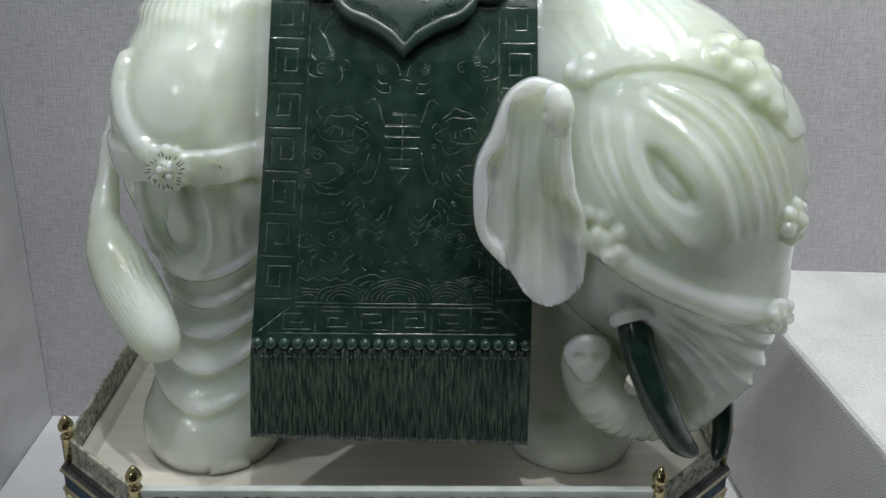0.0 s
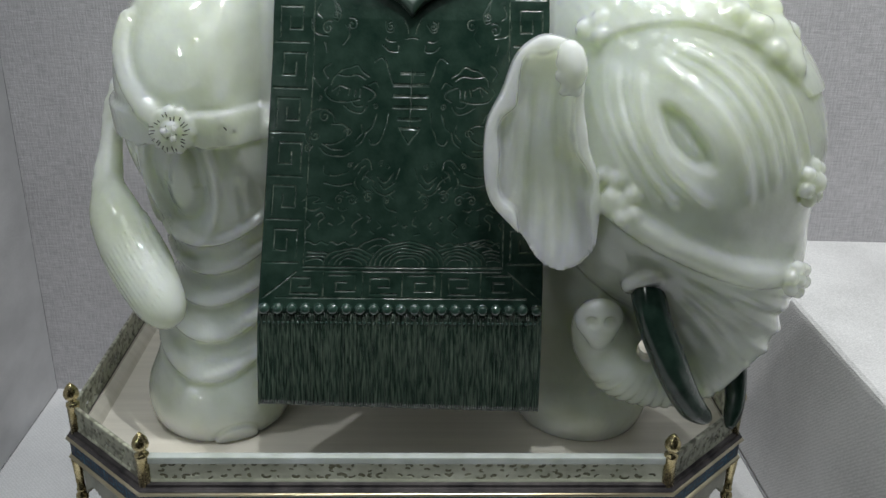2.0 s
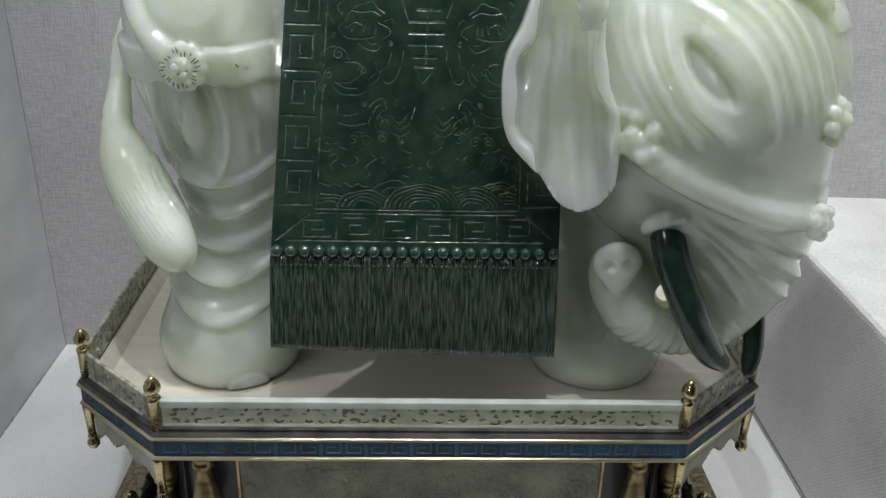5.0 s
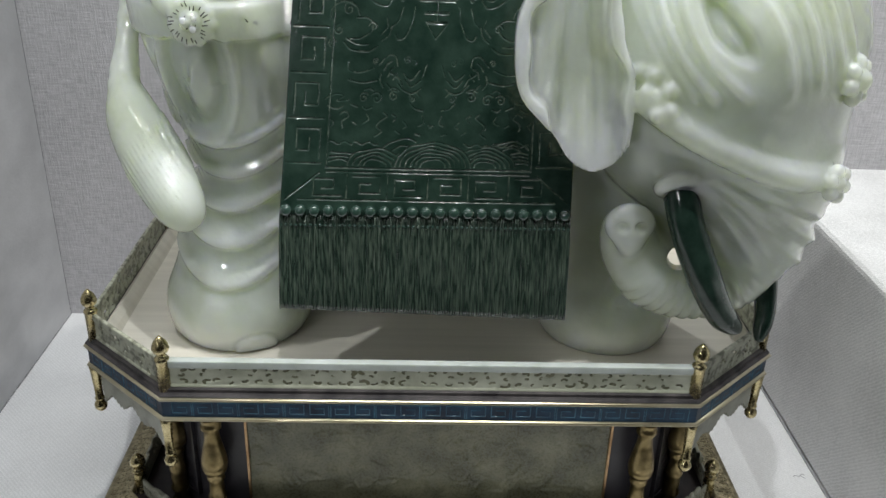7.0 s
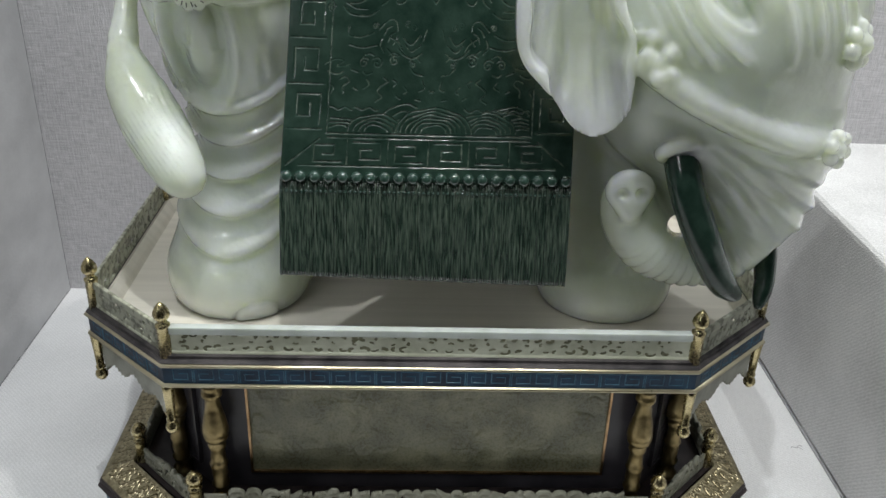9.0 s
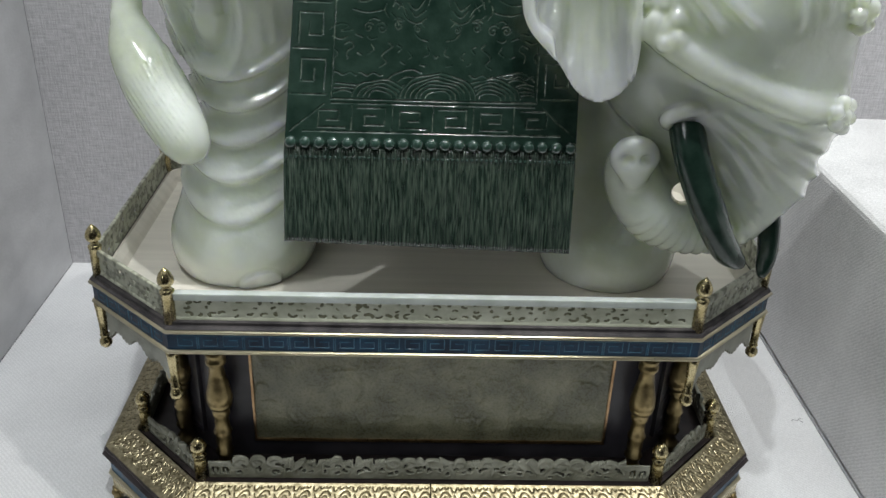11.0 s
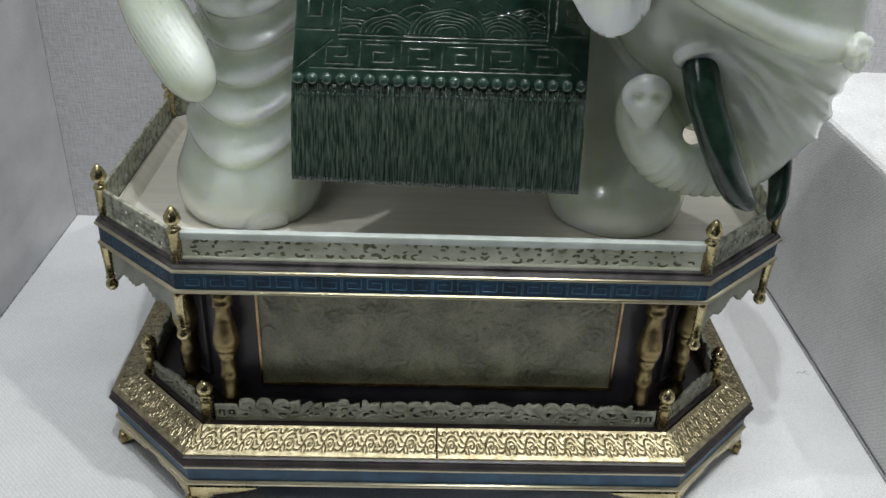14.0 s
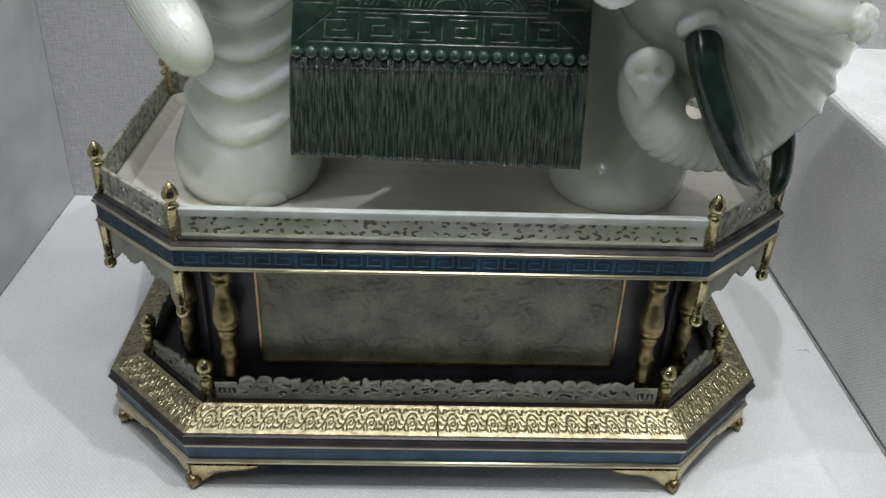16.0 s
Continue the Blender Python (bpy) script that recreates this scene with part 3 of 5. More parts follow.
# waist block with framed panels
def carved_scene(half, z0, z1, seed):
    """Low relief of curling clouds, rocks and branches: height over (u, v)."""
    rnd = random.Random(seed)
    ua, va = np.linspace(-half, half, 520), np.linspace(z0, z1, 200)
    U, V = ua[:, None], va[None, :]
    h = np.zeros((520, 200))

    def ridge(p, w, tall):
        p = np.array(p)
        i0, i1 = np.searchsorted(ua, (p[:, 0].min() - 3 * w, p[:, 0].max() + 3 * w))
        k0, k1 = np.searchsorted(va, (p[:, 1].min() - 3 * w, p[:, 1].max() + 3 * w))
        if i1 <= i0 or k1 <= k0:
            return
        u, v = U[i0:i1], V[:, k0:k1]
        d = np.full((i1 - i0, k1 - k0), 1.0)
        for a, b in zip(p, p[1:]):
            ab = b - a
            t = np.clip(((u - a[0]) * ab[0] + (v - a[1]) * ab[1]) / max(float(ab @ ab), 1e-12), 0, 1)
            d = np.minimum(d, np.hypot(u - a[0] - t * ab[0], v - a[1] - t * ab[1]))
        h[i0:i1, k0:k1] = np.maximum(h[i0:i1, k0:k1], tall * np.exp(-(d / w) ** 2))

    for k in range(int(half * 1700)):
        cx, cz = rnd.uniform(-half, half), rnd.uniform(z0, z1)
        kind = rnd.random()
        if kind < 0.45:
            ridge(spiral(cx, cz, rnd.uniform(0.005, 0.012), rnd.uniform(0.9, 1.6), rnd.uniform(0, 6), rnd.choice((1, -1)), 14), rnd.uniform(0.0008, 0.0015), rnd.uniform(0.0005, 0.0012))
        elif kind < 0.70:
            a0 = rnd.uniform(0, 360)
            ridge(arc(cx, cz, rnd.uniform(0.008, 0.022), rnd.uniform(0.005, 0.012), a0, a0 + rnd.uniform(80, 190), 9), rnd.uniform(0.0009, 0.0024), rnd.uniform(0.0004, 0.0011))
        else:
            ridge([(cx + 0.003 * math.sin(q * 0.9 + k), cz + 0.004 * q) for q in range(6)], rnd.uniform(0.0015, 0.0040), rnd.uniform(0.0006, 0.0018))
    for k in range(2):
        h[1:-1, 1:-1] = (h[:-2, 1:-1] + h[2:, 1:-1] + h[1:-1, :-2] + h[1:-1, 2:]) / 4

    def at(u, v):
        return float(h[min(519, max(0, int((u + half) / (2 * half) * 519))), min(199, max(0, int((v - z0) / (z1 - z0) * 199)))])
    return at


part("waist", ring_loft(WAIST_OCT, [(0, 0.0785), (0, 0.2330)]), LACQUER, pedestal, "black lacquered waist block")
for i in range(8):
    place, L, m = side_place(WAIST_OCT, i, 0.0, 0.0)
    half = L / 2 - (0.040 if i in (0, 4) else 0.030 if i in (2, 6) else 0.018)
    half = 0.166 if i in (0, 4) else half
    z0, z1 = 0.1010, 0.2310
    bm = bmesh.new()
    nu, nv = (440, 170) if i == 0 else (max(6, int(half * 2 / 0.0016)), 80)
    relief_at = carved_scene(half, z0, z1, 40 + i)
    grid = []
    for a in range(nu + 1):
        col = []
        for b in range(nv + 1):
            u, v = -half + 2 * half * a / nu, z0 + (z1 - z0) * b / nv
            edge = min(a, nu - a, b, nv - b)
            q = Vector((u * 40, v * 40, i * 3.1))
            lift = 0.0020 + (0.0008 * noise.noise(q * 0.7) + 0.0002 * abs(noise.noise(q * 2.8)) + 0.6 * relief_at(u, v) if edge > 0 else 0) * min(1, edge / 4)
            col.append(bm.verts.new(place(u, v, lift)))
        grid.append(col)
    for a in range(nu):
        for b in range(nv):
            bm.faces.new((grid[a][b], grid[a + 1][b], grid[a + 1][b + 1], grid[a][b + 1]))
    panel = part("jade_panel" if i % 2 == 0 else "corner_panel", bm, PANEL_JADE if i % 2 == 0 else LACQUER, pedestal, "grey-green jade panel carved in low relief" if i % 2 == 0 else "black carved corner panel", True)
    w = 0.0022
    bm = bmesh.new()
    for u0, u1, v0, v1 in ((-half - w, half + w, z0 - w, z0), (-half - w, half + w, z1, z1 + 0.001), (-half - w, -half, z0, z1), (half, half + w, z0, z1)):
        vs = [bm.verts.new(place(u, v, l)) for l in (-0.001, 0.0042) for u, v in ((u0, v0), (u1, v0), (u1, v1), (u0, v1))]
        for f in ((4, 5, 6, 7), (0, 1, 5, 4), (1, 2, 6, 5), (2, 3, 7, 6), (3, 0, 4, 7)):
            bm.faces.new([vs[k] for k in f])
    part("gilt_frame" if i % 2 == 0 else "frame", bm, COPPER if i % 2 == 0 else LACQUER, panel, "thin copper-gilt frame" if i % 2 == 0 else "")

# deck with its bands
part("deck", ring_loft(DECK_OCT, [(-0.020, 0.2330), (-0.006, 0.2345), (-0.005, 0.2480), (-0.012, 0.2500)]), DECK, pedestal, "pale cream deck under the statue")
part("enamel_band", ring_loft(DECK_OCT, [(-0.020, 0.2335), (-0.0030, 0.2350), (-0.0030, 0.2530), (-0.010, 0.2540)], False), ENAMEL, pedestal, "deep blue enamel band with a key pattern")
part("gilt_line", ring_loft(DECK_OCT, [(-0.012, 0.2318), (-0.0015, 0.2326), (-0.0002, 0.2342), (-0.0012, 0.2358), (-0.0040, 0.2364)], False), EDGE_GILT, pedestal, "thin gilt edging", True)
part("gilt_line", ring_loft(DECK_OCT, [(-0.0040, 0.2520), (-0.0010, 0.2526), (0.0002, 0.2542), (-0.0010, 0.2556), (-0.0040, 0.2562)], False), EDGE_GILT, pedestal, "thin gilt edging", True)
part("moulding", ring_loft(DECK_OCT, [(-0.0040, 0.2550), (-0.0015, 0.2568), (-0.0035, 0.2590), (-0.0050, 0.2592), (-0.0055, 0.2615), (-0.0090, 0.2625), (-0.0125, 0.2625), (-0.0126, 0.2490)], False), PEWTER, pedestal, "dark grey stepped moulding")

part("deck_rim", ring_loft(DECK_OCT, [(-0.0124, 0.2490), (-0.0124, 0.2620), (-0.0150, 0.2620), (-0.0200, 0.2560), (-0.0240, 0.2490)], False), DECK, pedestal, "cream stone rim inside the rails")

for i in range(8):                          # key pattern on the band
    place, L, m = side_place(DECK_OCT, i, -0.0030, 0.2365)
    n = max(2, round((L - 0.012) / 0.0190))
    wd, hgt = (L - 0.012) / n, 0.0145
    lines = []
    for k in range(n):
        u0 = -L / 2 + 0.006 + k * wd
        sx = 1 if k % 2 else -1
        um = u0 + wd / 2

        def q(a, b):
            return (um + sx * a * wd * 0.46, b * hgt)
        lines.append(dense([q(-1, 0.05), q(-1, 0.95), q(0.8, 0.95), q(0.8, 0.25), q(-0.55, 0.25), q(-0.55, 0.65), q(0.35, 0.65)]))
    bm = ribs(lines, place, 0.0013, 0.0004)
    part("key_pattern", bm, ENAMEL_PALE, pedestal, "pale blue key pattern lines")

# posts, pendants and balusters
POST = turned_mesh("post", [(0.82 * r, z) for r, z in [(0.0066, 0), (0.0066, 0.030), (0.0073, 0.0315), (0.0073, 0.0335), (0.0056, 0.0345), (0.0042, 0.0365), (0.0052, 0.0380),
                            (0.0076, 0.0400), (0.0085, 0.0425), (0.0080, 0.0455), (0.0062, 0.0490), (0.0030, 0.0525), (0.0, 0.0550)]], GILT)
PENDANT = turned_mesh("pendant", [(0.88 * r, z) for r, z in [(0.0, 0), (0.0035, 0.0006), (0.0060, 0.0032), (0.0066, 0.0060), (0.0058, 0.0090), (0.0034, 0.0108), (0.0030, 0.0120), (0.0050, 0.0130), (0.0050, 0.0145), (0.0040, 0.0155),
                                  (0.0044, 0.030), (0.0054, 0.046), (0.0060, 0.052)]], GILT)
LOW_POST = turned_mesh("low_post", [(0.0060, 0), (0.0057, 0.022), (0.0050, 0.0250), (0.0066, 0.0265), (0.0066, 0.0280), (0.0046, 0.0295), (0.0055, 0.0315),
                                    (0.0074, 0.0345), (0.0076, 0.0375), (0.0062, 0.0415), (0.0034, 0.0450), (0.0, 0.0470)], GILT)
BALUSTER = turned_mesh("baluster", [(0.0095, 0), (0.0100, 0.003), (0.0092, 0.006), (0.0066, 0.008), (0.0060, 0.014), (0.0074, 0.018), (0.0086, 0.021), (0.0066, 0.024), (0.0074, 0.032), (0.0072, 0.040), (0.0086, 0.044), (0.0070, 0.047), (0.0064, 0.060), (0.0081, 0.064), (0.0081, 0.067),
                                    (0.0066, 0.070), (0.0100, 0.0725), (0.0112, 0.0765), (0.0106, 0.0780), (0.0118, 0.0795), (0.0116, 0.086), (0.0098, 0.096), (0.0076, 0.106), (0.0064, 0.117), (0.0092, 0.121), (0.0092, 0.125),
                                    (0.0078, 0.127), (0.0091, 0.130), (0.0091, 0.133), (0.0074, 0.135), (0.0074, 0.153)], DULL_GILT, 28)
post_c, pend_c, low_c = octagon(*DECK_OCT, -0.0100), octagon(*DECK_OCT, -0.0060), octagon(*BASE_OCT, -0.0400)
for i in range(8):
    shared("post", POST, pedestal, pose(*post_c[i], 0.2560), "turned gilt post with acorn finial")
    shared("pendant", PENDANT, pedestal, pose(*pend_c[i], 0.1830), "hanging gilt pendant with a ball tip")
    shared("low_post", LOW_POST, pedestal, pose(*low_c[i], 0.0780), "small gilt post with bud finial")
for x, y in ((-0.194, YC - 0.166), (0.194, YC - 0.166), (-0.194, YC + 0.166), (0.194, YC + 0.166), (-0.240, YC - 0.128), (0.240, YC - 0.128), (-0.240, YC + 0.128), (0.240, YC + 0.128)):
    shared("baluster", BALUSTER, pedestal, pose(x, y, 0.0790), "turned gilt vase-shaped baluster")




# carved jade rails
def carved_rail(length, height, thick, seed, top_bar, pierced=1.0, h=0.00085):
    """Pierced scrollwork plate standing on its long edge; x along, y through, z up."""
    rnd = random.Random(seed)
    f = Field((-length / 2 - 0.003, -thick / 2 - 0.002, -0.002), (length / 2 + 0.003, thick / 2 + 0.002, height + 0.003), h)
    X, Z = np.meshgrid(f.ax[0], f.ax[2], indexing="ij")
    d2 = np.full(X.shape, 1.0)

    def stroke(p, w):
        p = np.array(p)
        lo_, hi_ = p.min(0) - 0.006, p.max(0) + 0.006
        i0, i1 = np.searchsorted(f.ax[0], (lo_[0], hi_[0]))
        xs, zs = X[i0:i1], Z[i0:i1]
        for a, b in zip(p, p[1:]):
            ab = b - a
            t = np.clip(((xs - a[0]) * ab[0] + (zs - a[1]) * ab[1]) / max(ab @ ab, 1e-12), 0, 1)
            d2[i0:i1] = np.minimum(d2[i0:i1], np.hypot(xs - a[0] - t * ab[0], zs - a[1] - t * ab[1]) - w)

    bottom = 0.0045
    stroke([(-length / 2 + 0.002, bottom / 2), (length / 2 - 0.002, bottom / 2)], 0.0026)
    if top_bar:
        stroke([(-length / 2 + 0.002, height - 0.003), (length / 2 - 0.002, height - 0.003)], 0.0032)
    if top_bar:                             # a solid plate pierced by small comma-shaped holes
        for q in range(1, 6):
            stroke([(-length / 2 + 0.002, height * q / 6), (length / 2 - 0.002, height * q / 6)], height / 10)
        solid = d2.copy()
        d2[:] = 1.0
        for zc, gap, size, fat in ((0.0190, 0.0112, 0.0028, 0.0014), (0.0140, 0.0160, 0.0022, 0.0010), (0.0078, 0.0100, 0.0038, 0.0014)):
            u = -length / 2 + 0.008 + rnd.uniform(0, 0.004)
            while u < length / 2 - 0.009:
                a0, bend = rnd.uniform(0, 360), rnd.uniform(70, 200)
                r = size * rnd.uniform(0.6, 1.1)
                stroke(arc(u, zc + rnd.uniform(-0.0012, 0.0010), r, r * 0.55, a0, a0 + bend, 7), 0.85 * fat * rnd.uniform(0.55, 1.15))
                u += gap / pierced * rnd.uniform(0.7, 1.35)
        d2[:] = np.maximum(solid, -d2)
        bead = 0.0003 * np.sin(X * 620 + 2 * np.sin(Z * 700)) * np.sin(Z * 560 + 1.5 * np.sin(X * 330)) * (Z < height - 0.007) * (Z > 0.004)
        thick_at = np.where(Z > height - 0.0065, thick / 2, np.where(Z < 0.0045, thick / 2, thick / 2 - 0.0009 + bead))
        d = np.maximum(d2[:, None, :], 0.8 * (np.abs(f.ax[1])[None, :, None] - thick_at[:, None, :]))
        f.D[:] = np.minimum(d, 0.03)
        return f.mesh()
    # a low wall of clustered lobes and pleated leaves, pierced below, with square key ends
    top = np.full(len(f.ax[0]), 0.0190)
    face = np.zeros(X.shape)
    x, ax = -length / 2 + 0.022, f.ax[0]
    d2[:] = 1.0
    while x < length / 2 - 0.026:
        w = rnd.uniform(0.007, 0.0170)
        inside = (ax >= x) & (ax < x + w)
        q = (ax - x - w / 2) / (w / 2)
        kind = rnd.random()
        if kind < 0.45:                     # a round lobe
            top = np.where(inside, 0.0195 + rnd.uniform(0.0045, 0.0075) * np.sqrt(np.maximum(0, 1 - q * q)), top)
            face = np.maximum(face, 0.6 * np.exp(-((np.hypot(X - x - w / 2, (Z - 0.0190) * 1.3) - w * 0.36) / 0.0016) ** 2))
        elif kind < 0.75:                   # short pleats
            top = np.where(inside, 0.0225 + rnd.uniform(-0.0015, 0.0012) + 0.0006 * np.sin((ax - x) * 2 * np.pi / 0.0025) + 0.0012 * q, top)
            face = np.maximum(face, 0.7 * (0.5 + 0.5 * np.sin((X - x) * 2 * np.pi / 0.0025 + Z * 120)) * inside[:, None] * (Z > 0.014))
        else:                               # leaning leaf
            top = np.where(inside, 0.0200 + rnd.uniform(0.001, 0.004) + 0.0022 * np.sin(q * 2.2 + rnd.uniform(0, 6)), top)
            face = np.maximum(face, 0.8 * np.exp(-(((X - x - w / 2) * 0.8 + (Z - 0.016) * rnd.choice((-0.7, 0.7))) / 0.0018) ** 2) * inside[:, None])
        if rnd.random() < 0.22:
            top = np.where(np.abs(ax - x) < 0.0007, 0.0160, top)
        for hole in range(rnd.choice((2, 2, 3))):
            r = rnd.uniform(0.0014, 0.0034)
            a0 = rnd.uniform(0, 360)
            stroke(arc(x + rnd.uniform(0.15, 0.85) * w, rnd.uniform(0.0060, 0.0165), r, r * 0.6, a0, a0 + rnd.uniform(60, 150), 6), rnd.uniform(0.0007, 0.0013))
        x += w * rnd.uniform(0.86, 1.04)
    for e in (-1, 1):
        for ex, w in ((0.0065, 0.0045), (0.0160, 0.0040)):
            mx = e * (length / 2 - ex)
            stroke([(mx - w / 2, 0.0065), (mx - w / 2, 0.0125), (mx + w / 2, 0.0125), (mx + w / 2, 0.0065)], 0.0008)
    face = np.maximum(face, 0.5 * np.exp(-((d2 - 0.0012) / 0.0009) ** 2)) + 0.18 * np.sin(X * 900 + 3 * np.sin(Z * 420)) * np.sin(Z * 700 + 2 * np.sin(X * 500)) * (Z > 0.004)
    wall_d = np.maximum(np.maximum(Z - top[:, None], 0.0002 - Z), np.abs(X) - length / 2)
    wall_d = np.maximum(wall_d, -d2)
    d = np.maximum(wall_d[:, None, :], 0.8 * (np.abs(f.ax[1])[None, :, None] - (thick / 2 - 0.0016 + 0.0016 * face)[:, None, :]))
    f.D[:] = np.minimum(d, 0.03)
    return f.mesh()


for i in range(8):
    k = {0: 0, 4: 0, 2: 2, 6: 2}.get(i, 1)
    place, L, m = side_place(DECK_OCT, i, -0.0100, 0.2600)
    key, long = "rail_%d" % k, L - 0.010
    if key not in bpy.data.meshes:
        v, fc = carved_rail(long, 0.0270, 0.0036, 5 + k, True, 1.0 if k == 0 else 0.55)
        mesh_of(key, v, fc, [RAIL_JADE if k == 0 else BLOTCHED_JADE], smooth=True)
    rail = shared("rail_panel", bpy.data.meshes[key], pedestal, m, "pierced grey-green jade rail carved with scrolls")
    if i in (0, 4):
        # dark strip added behind the holes to stand for the shade in them
        box("hole_shade", (-long / 2, -0.0004, 0.0030), (long / 2, 0.0004, 0.0215), PANEL_JADE, rail, label="dark strip added to shade the piercing")
        box("rail_cap", (-long / 2, -0.0036, 0.0215), (long / 2, 0.0036, 0.0283), CAP_JADE, rail, 0.0012, "smooth white jade top bar")
    place, L, m = side_place(BASE_OCT, i, -0.0400, 0.0785)
    key = "low_rail_%d" % k
    if key not in bpy.data.meshes:
        v, fc = carved_rail(L - 0.014, 0.0300, 0.0060, 15 + k, False)
        mesh_of(key, v, fc, [SHADED_JADE], smooth=True)
    shared("low_rail_panel", bpy.data.meshes[key], pedestal, m, "openwork jade scroll cresting")

# jade valances hang under the deck on all sides but the long ones
for i in (1, 2, 3, 5, 6, 7):
    place, L, m = side_place(DECK_OCT, i, -0.0080, 0.0)
    bm = bmesh.new()
    n = int(L / 0.0018)
    cols = []
    for a in range(n + 1):
        u = -L / 2 + 0.008 + (L - 0.016) * a / n
        s = abs(2 * a / n - 1)
        z = 0.2110 - 0.010 * (s ** 1.5) + 0.0040 * math.cos(s * 9) + 0.0016 * (a % 3 - 1)
        cols.append([bm.verts.new(place(u, v, l)) for v, l in ((z, -0.0015), (z, 0.0015), (0.2335, 0.0015), (0.2335, -0.0015))])
    for a, b in zip(cols, cols[1:]):
        for k in range(4):
            bm.faces.new((a[k], a[(k + 1) % 4], b[(k + 1) % 4], b[k]))
    bm.faces.new(cols[0])
    bm.faces.new(cols[-1][::-1])
    part("valance", bm, SHADED_JADE, pedestal, "serrated jade valance")

# ---- profile of the saddle cloth, and the elephant: one carved piece ----
SIDE = [(0.322, -0.1130), (0.345, -0.1090), (0.385, -0.0990), (0.418, -0.0880), (0.470, -0.0760), (0.537, -0.0620), (0.585, -0.0510), (0.630, -0.0380), (0.670, -0.0200), (0.705, 0.0050), (0.730, 0.0350), (0.742, 0.0750)]
SZ, SY = [a for a, b in SIDE], [b for a, b in SIDE]


def cloth_half(z):
    return np.interp(z, (0.32, 0.40, 0.60, 0.75), (0.1155, 0.1155, 0.1075, 0.1040))


def cloth_mid(z):
    return np.interp(z, (0.32, 0.40, 0.60, 0.75), (-0.0090, -0.0085, -0.0015, 0.0))


f = Field((-0.300, -0.175, 0.240), (0.365, 0.240, 0.800), 0.0017)
EY = 0.075                                  # its middle in depth
# trunk of the body, haunch, shoulder, neck
f.ball((-0.045, EY, 0.555), (0.196, 0.128, 0.190), 0.03)
f.ball((-0.160, EY, 0.550), (0.094, 0.122, 0.132), 0.04)
f.ball((-0.168, EY - 0.063, 0.565), (0.073, 0.074, 0.088), 0.03)
f.ball((-0.168, EY + 0.063, 0.565), (0.073, 0.074, 0.088), 0.03)
f.ball((0.085, EY, 0.560), (0.120, 0.118, 0.150), 0.04)
f.ball((0.130, 0.030, 0.610), (0.095, 0.095, 0.095), 0.03)
# legs
for y0 in (0.022, 0.128):
    out = -0.012 if y0 < 0.07 else 0.012
    f.rod((-0.166, y0 + out, 0.515), (-0.161, y0, 0.415), 0.060, 0.050, 0.03)
    f.rod((-0.160, y0, 0.415), (-0.172, y0, 0.350), 0.048, 0.0540, 0.01)
    f.rod((-0.172, y0, 0.350), (-0.181, y0 + out, 0.285), 0.054, 0.0640, 0.012)
    f.ball((-0.181, y0 + 1.1 * out, 0.274), (0.0665, 0.0685, 0.050), 0.012)
    f.rod((0.135, y0, 0.480), (0.160, y0 + 0.6 * out, 0.330), 0.056, 0.054, 0.02)
    f.rod((0.160, y0 + 0.6 * out, 0.330), (0.165, y0 + out, 0.282), 0.054, 0.0620, 0.012)
    f.ball((0.166, y0 + out, 0.272), (0.0640, 0.066, 0.050), 0.012)


# drooping folds round the hind legs
def folds(x, y, z):
    q = np.interp(z - 8.0 * np.minimum((x + 0.180) ** 2, 0.0036), (0.300, 0.336, 0.3685, 0.399, 0.4285, 0.458), range(6))
    saw = q - np.floor(q)
    ridge = np.exp(-((saw - 0.42) / np.where(saw < 0.42, 0.13, 0.24)) ** 2)
    inside = step01(0.0, 0.3, q) * (1 - step01(4.6, 4.95, q)) * step01(-0.105, -0.135, x)
    return 0.0060 * (ridge - 0.30) * inside


f.press((-0.26, -0.12, 0.27), (-0.09, 0.24, 0.50), folds)


# the flanks lie just under the saddle cloth
def under_cloth(lo, hi):
    sl, x, y, z = f.cut((lo, -0.175, 0.25), (hi, 0.24, 0.80))
    prof = np.interp(z, SZ, SY).astype(np.float32)
    gone = 0.9 * (prof + 0.0075 + 0.010 * np.minimum(1.2, ((x + 0.004) / 0.111) ** 2) - 1.2 * np.maximum(0, np.abs(x + 0.005) - 0.116) - np.minimum(y, 2 * EY - y))
    f.D[sl] = -smin(-f.D[sl], -gone, 0.006)


under_cloth(-0.190, 0.160)
# head
f.ball((0.2215, -0.028, 0.527), (0.1150, 0.112, 0.127), 0.02)
f.ball((0.170, -0.044, 0.512), (0.050, 0.048, 0.060), 0.02)
f.ball((0.195, 0.005, 0.610), (0.090, 0.095, 0.072), 0.03)
f.ball((0.248, -0.042, 0.440), (0.082, 0.080, 0.074), 0.03)
f.ball((0.175, -0.060, 0.463), (0.042, 0.040, 0.045), 0.02)
f.ball((0.265, -0.056, 0.382), (0.048, 0.046, 0.048), 0.025)
# far-side ear and cheek
f.ball((0.110, 0.175, 0.530), (0.050, 0.016, 0.090), 0.01)


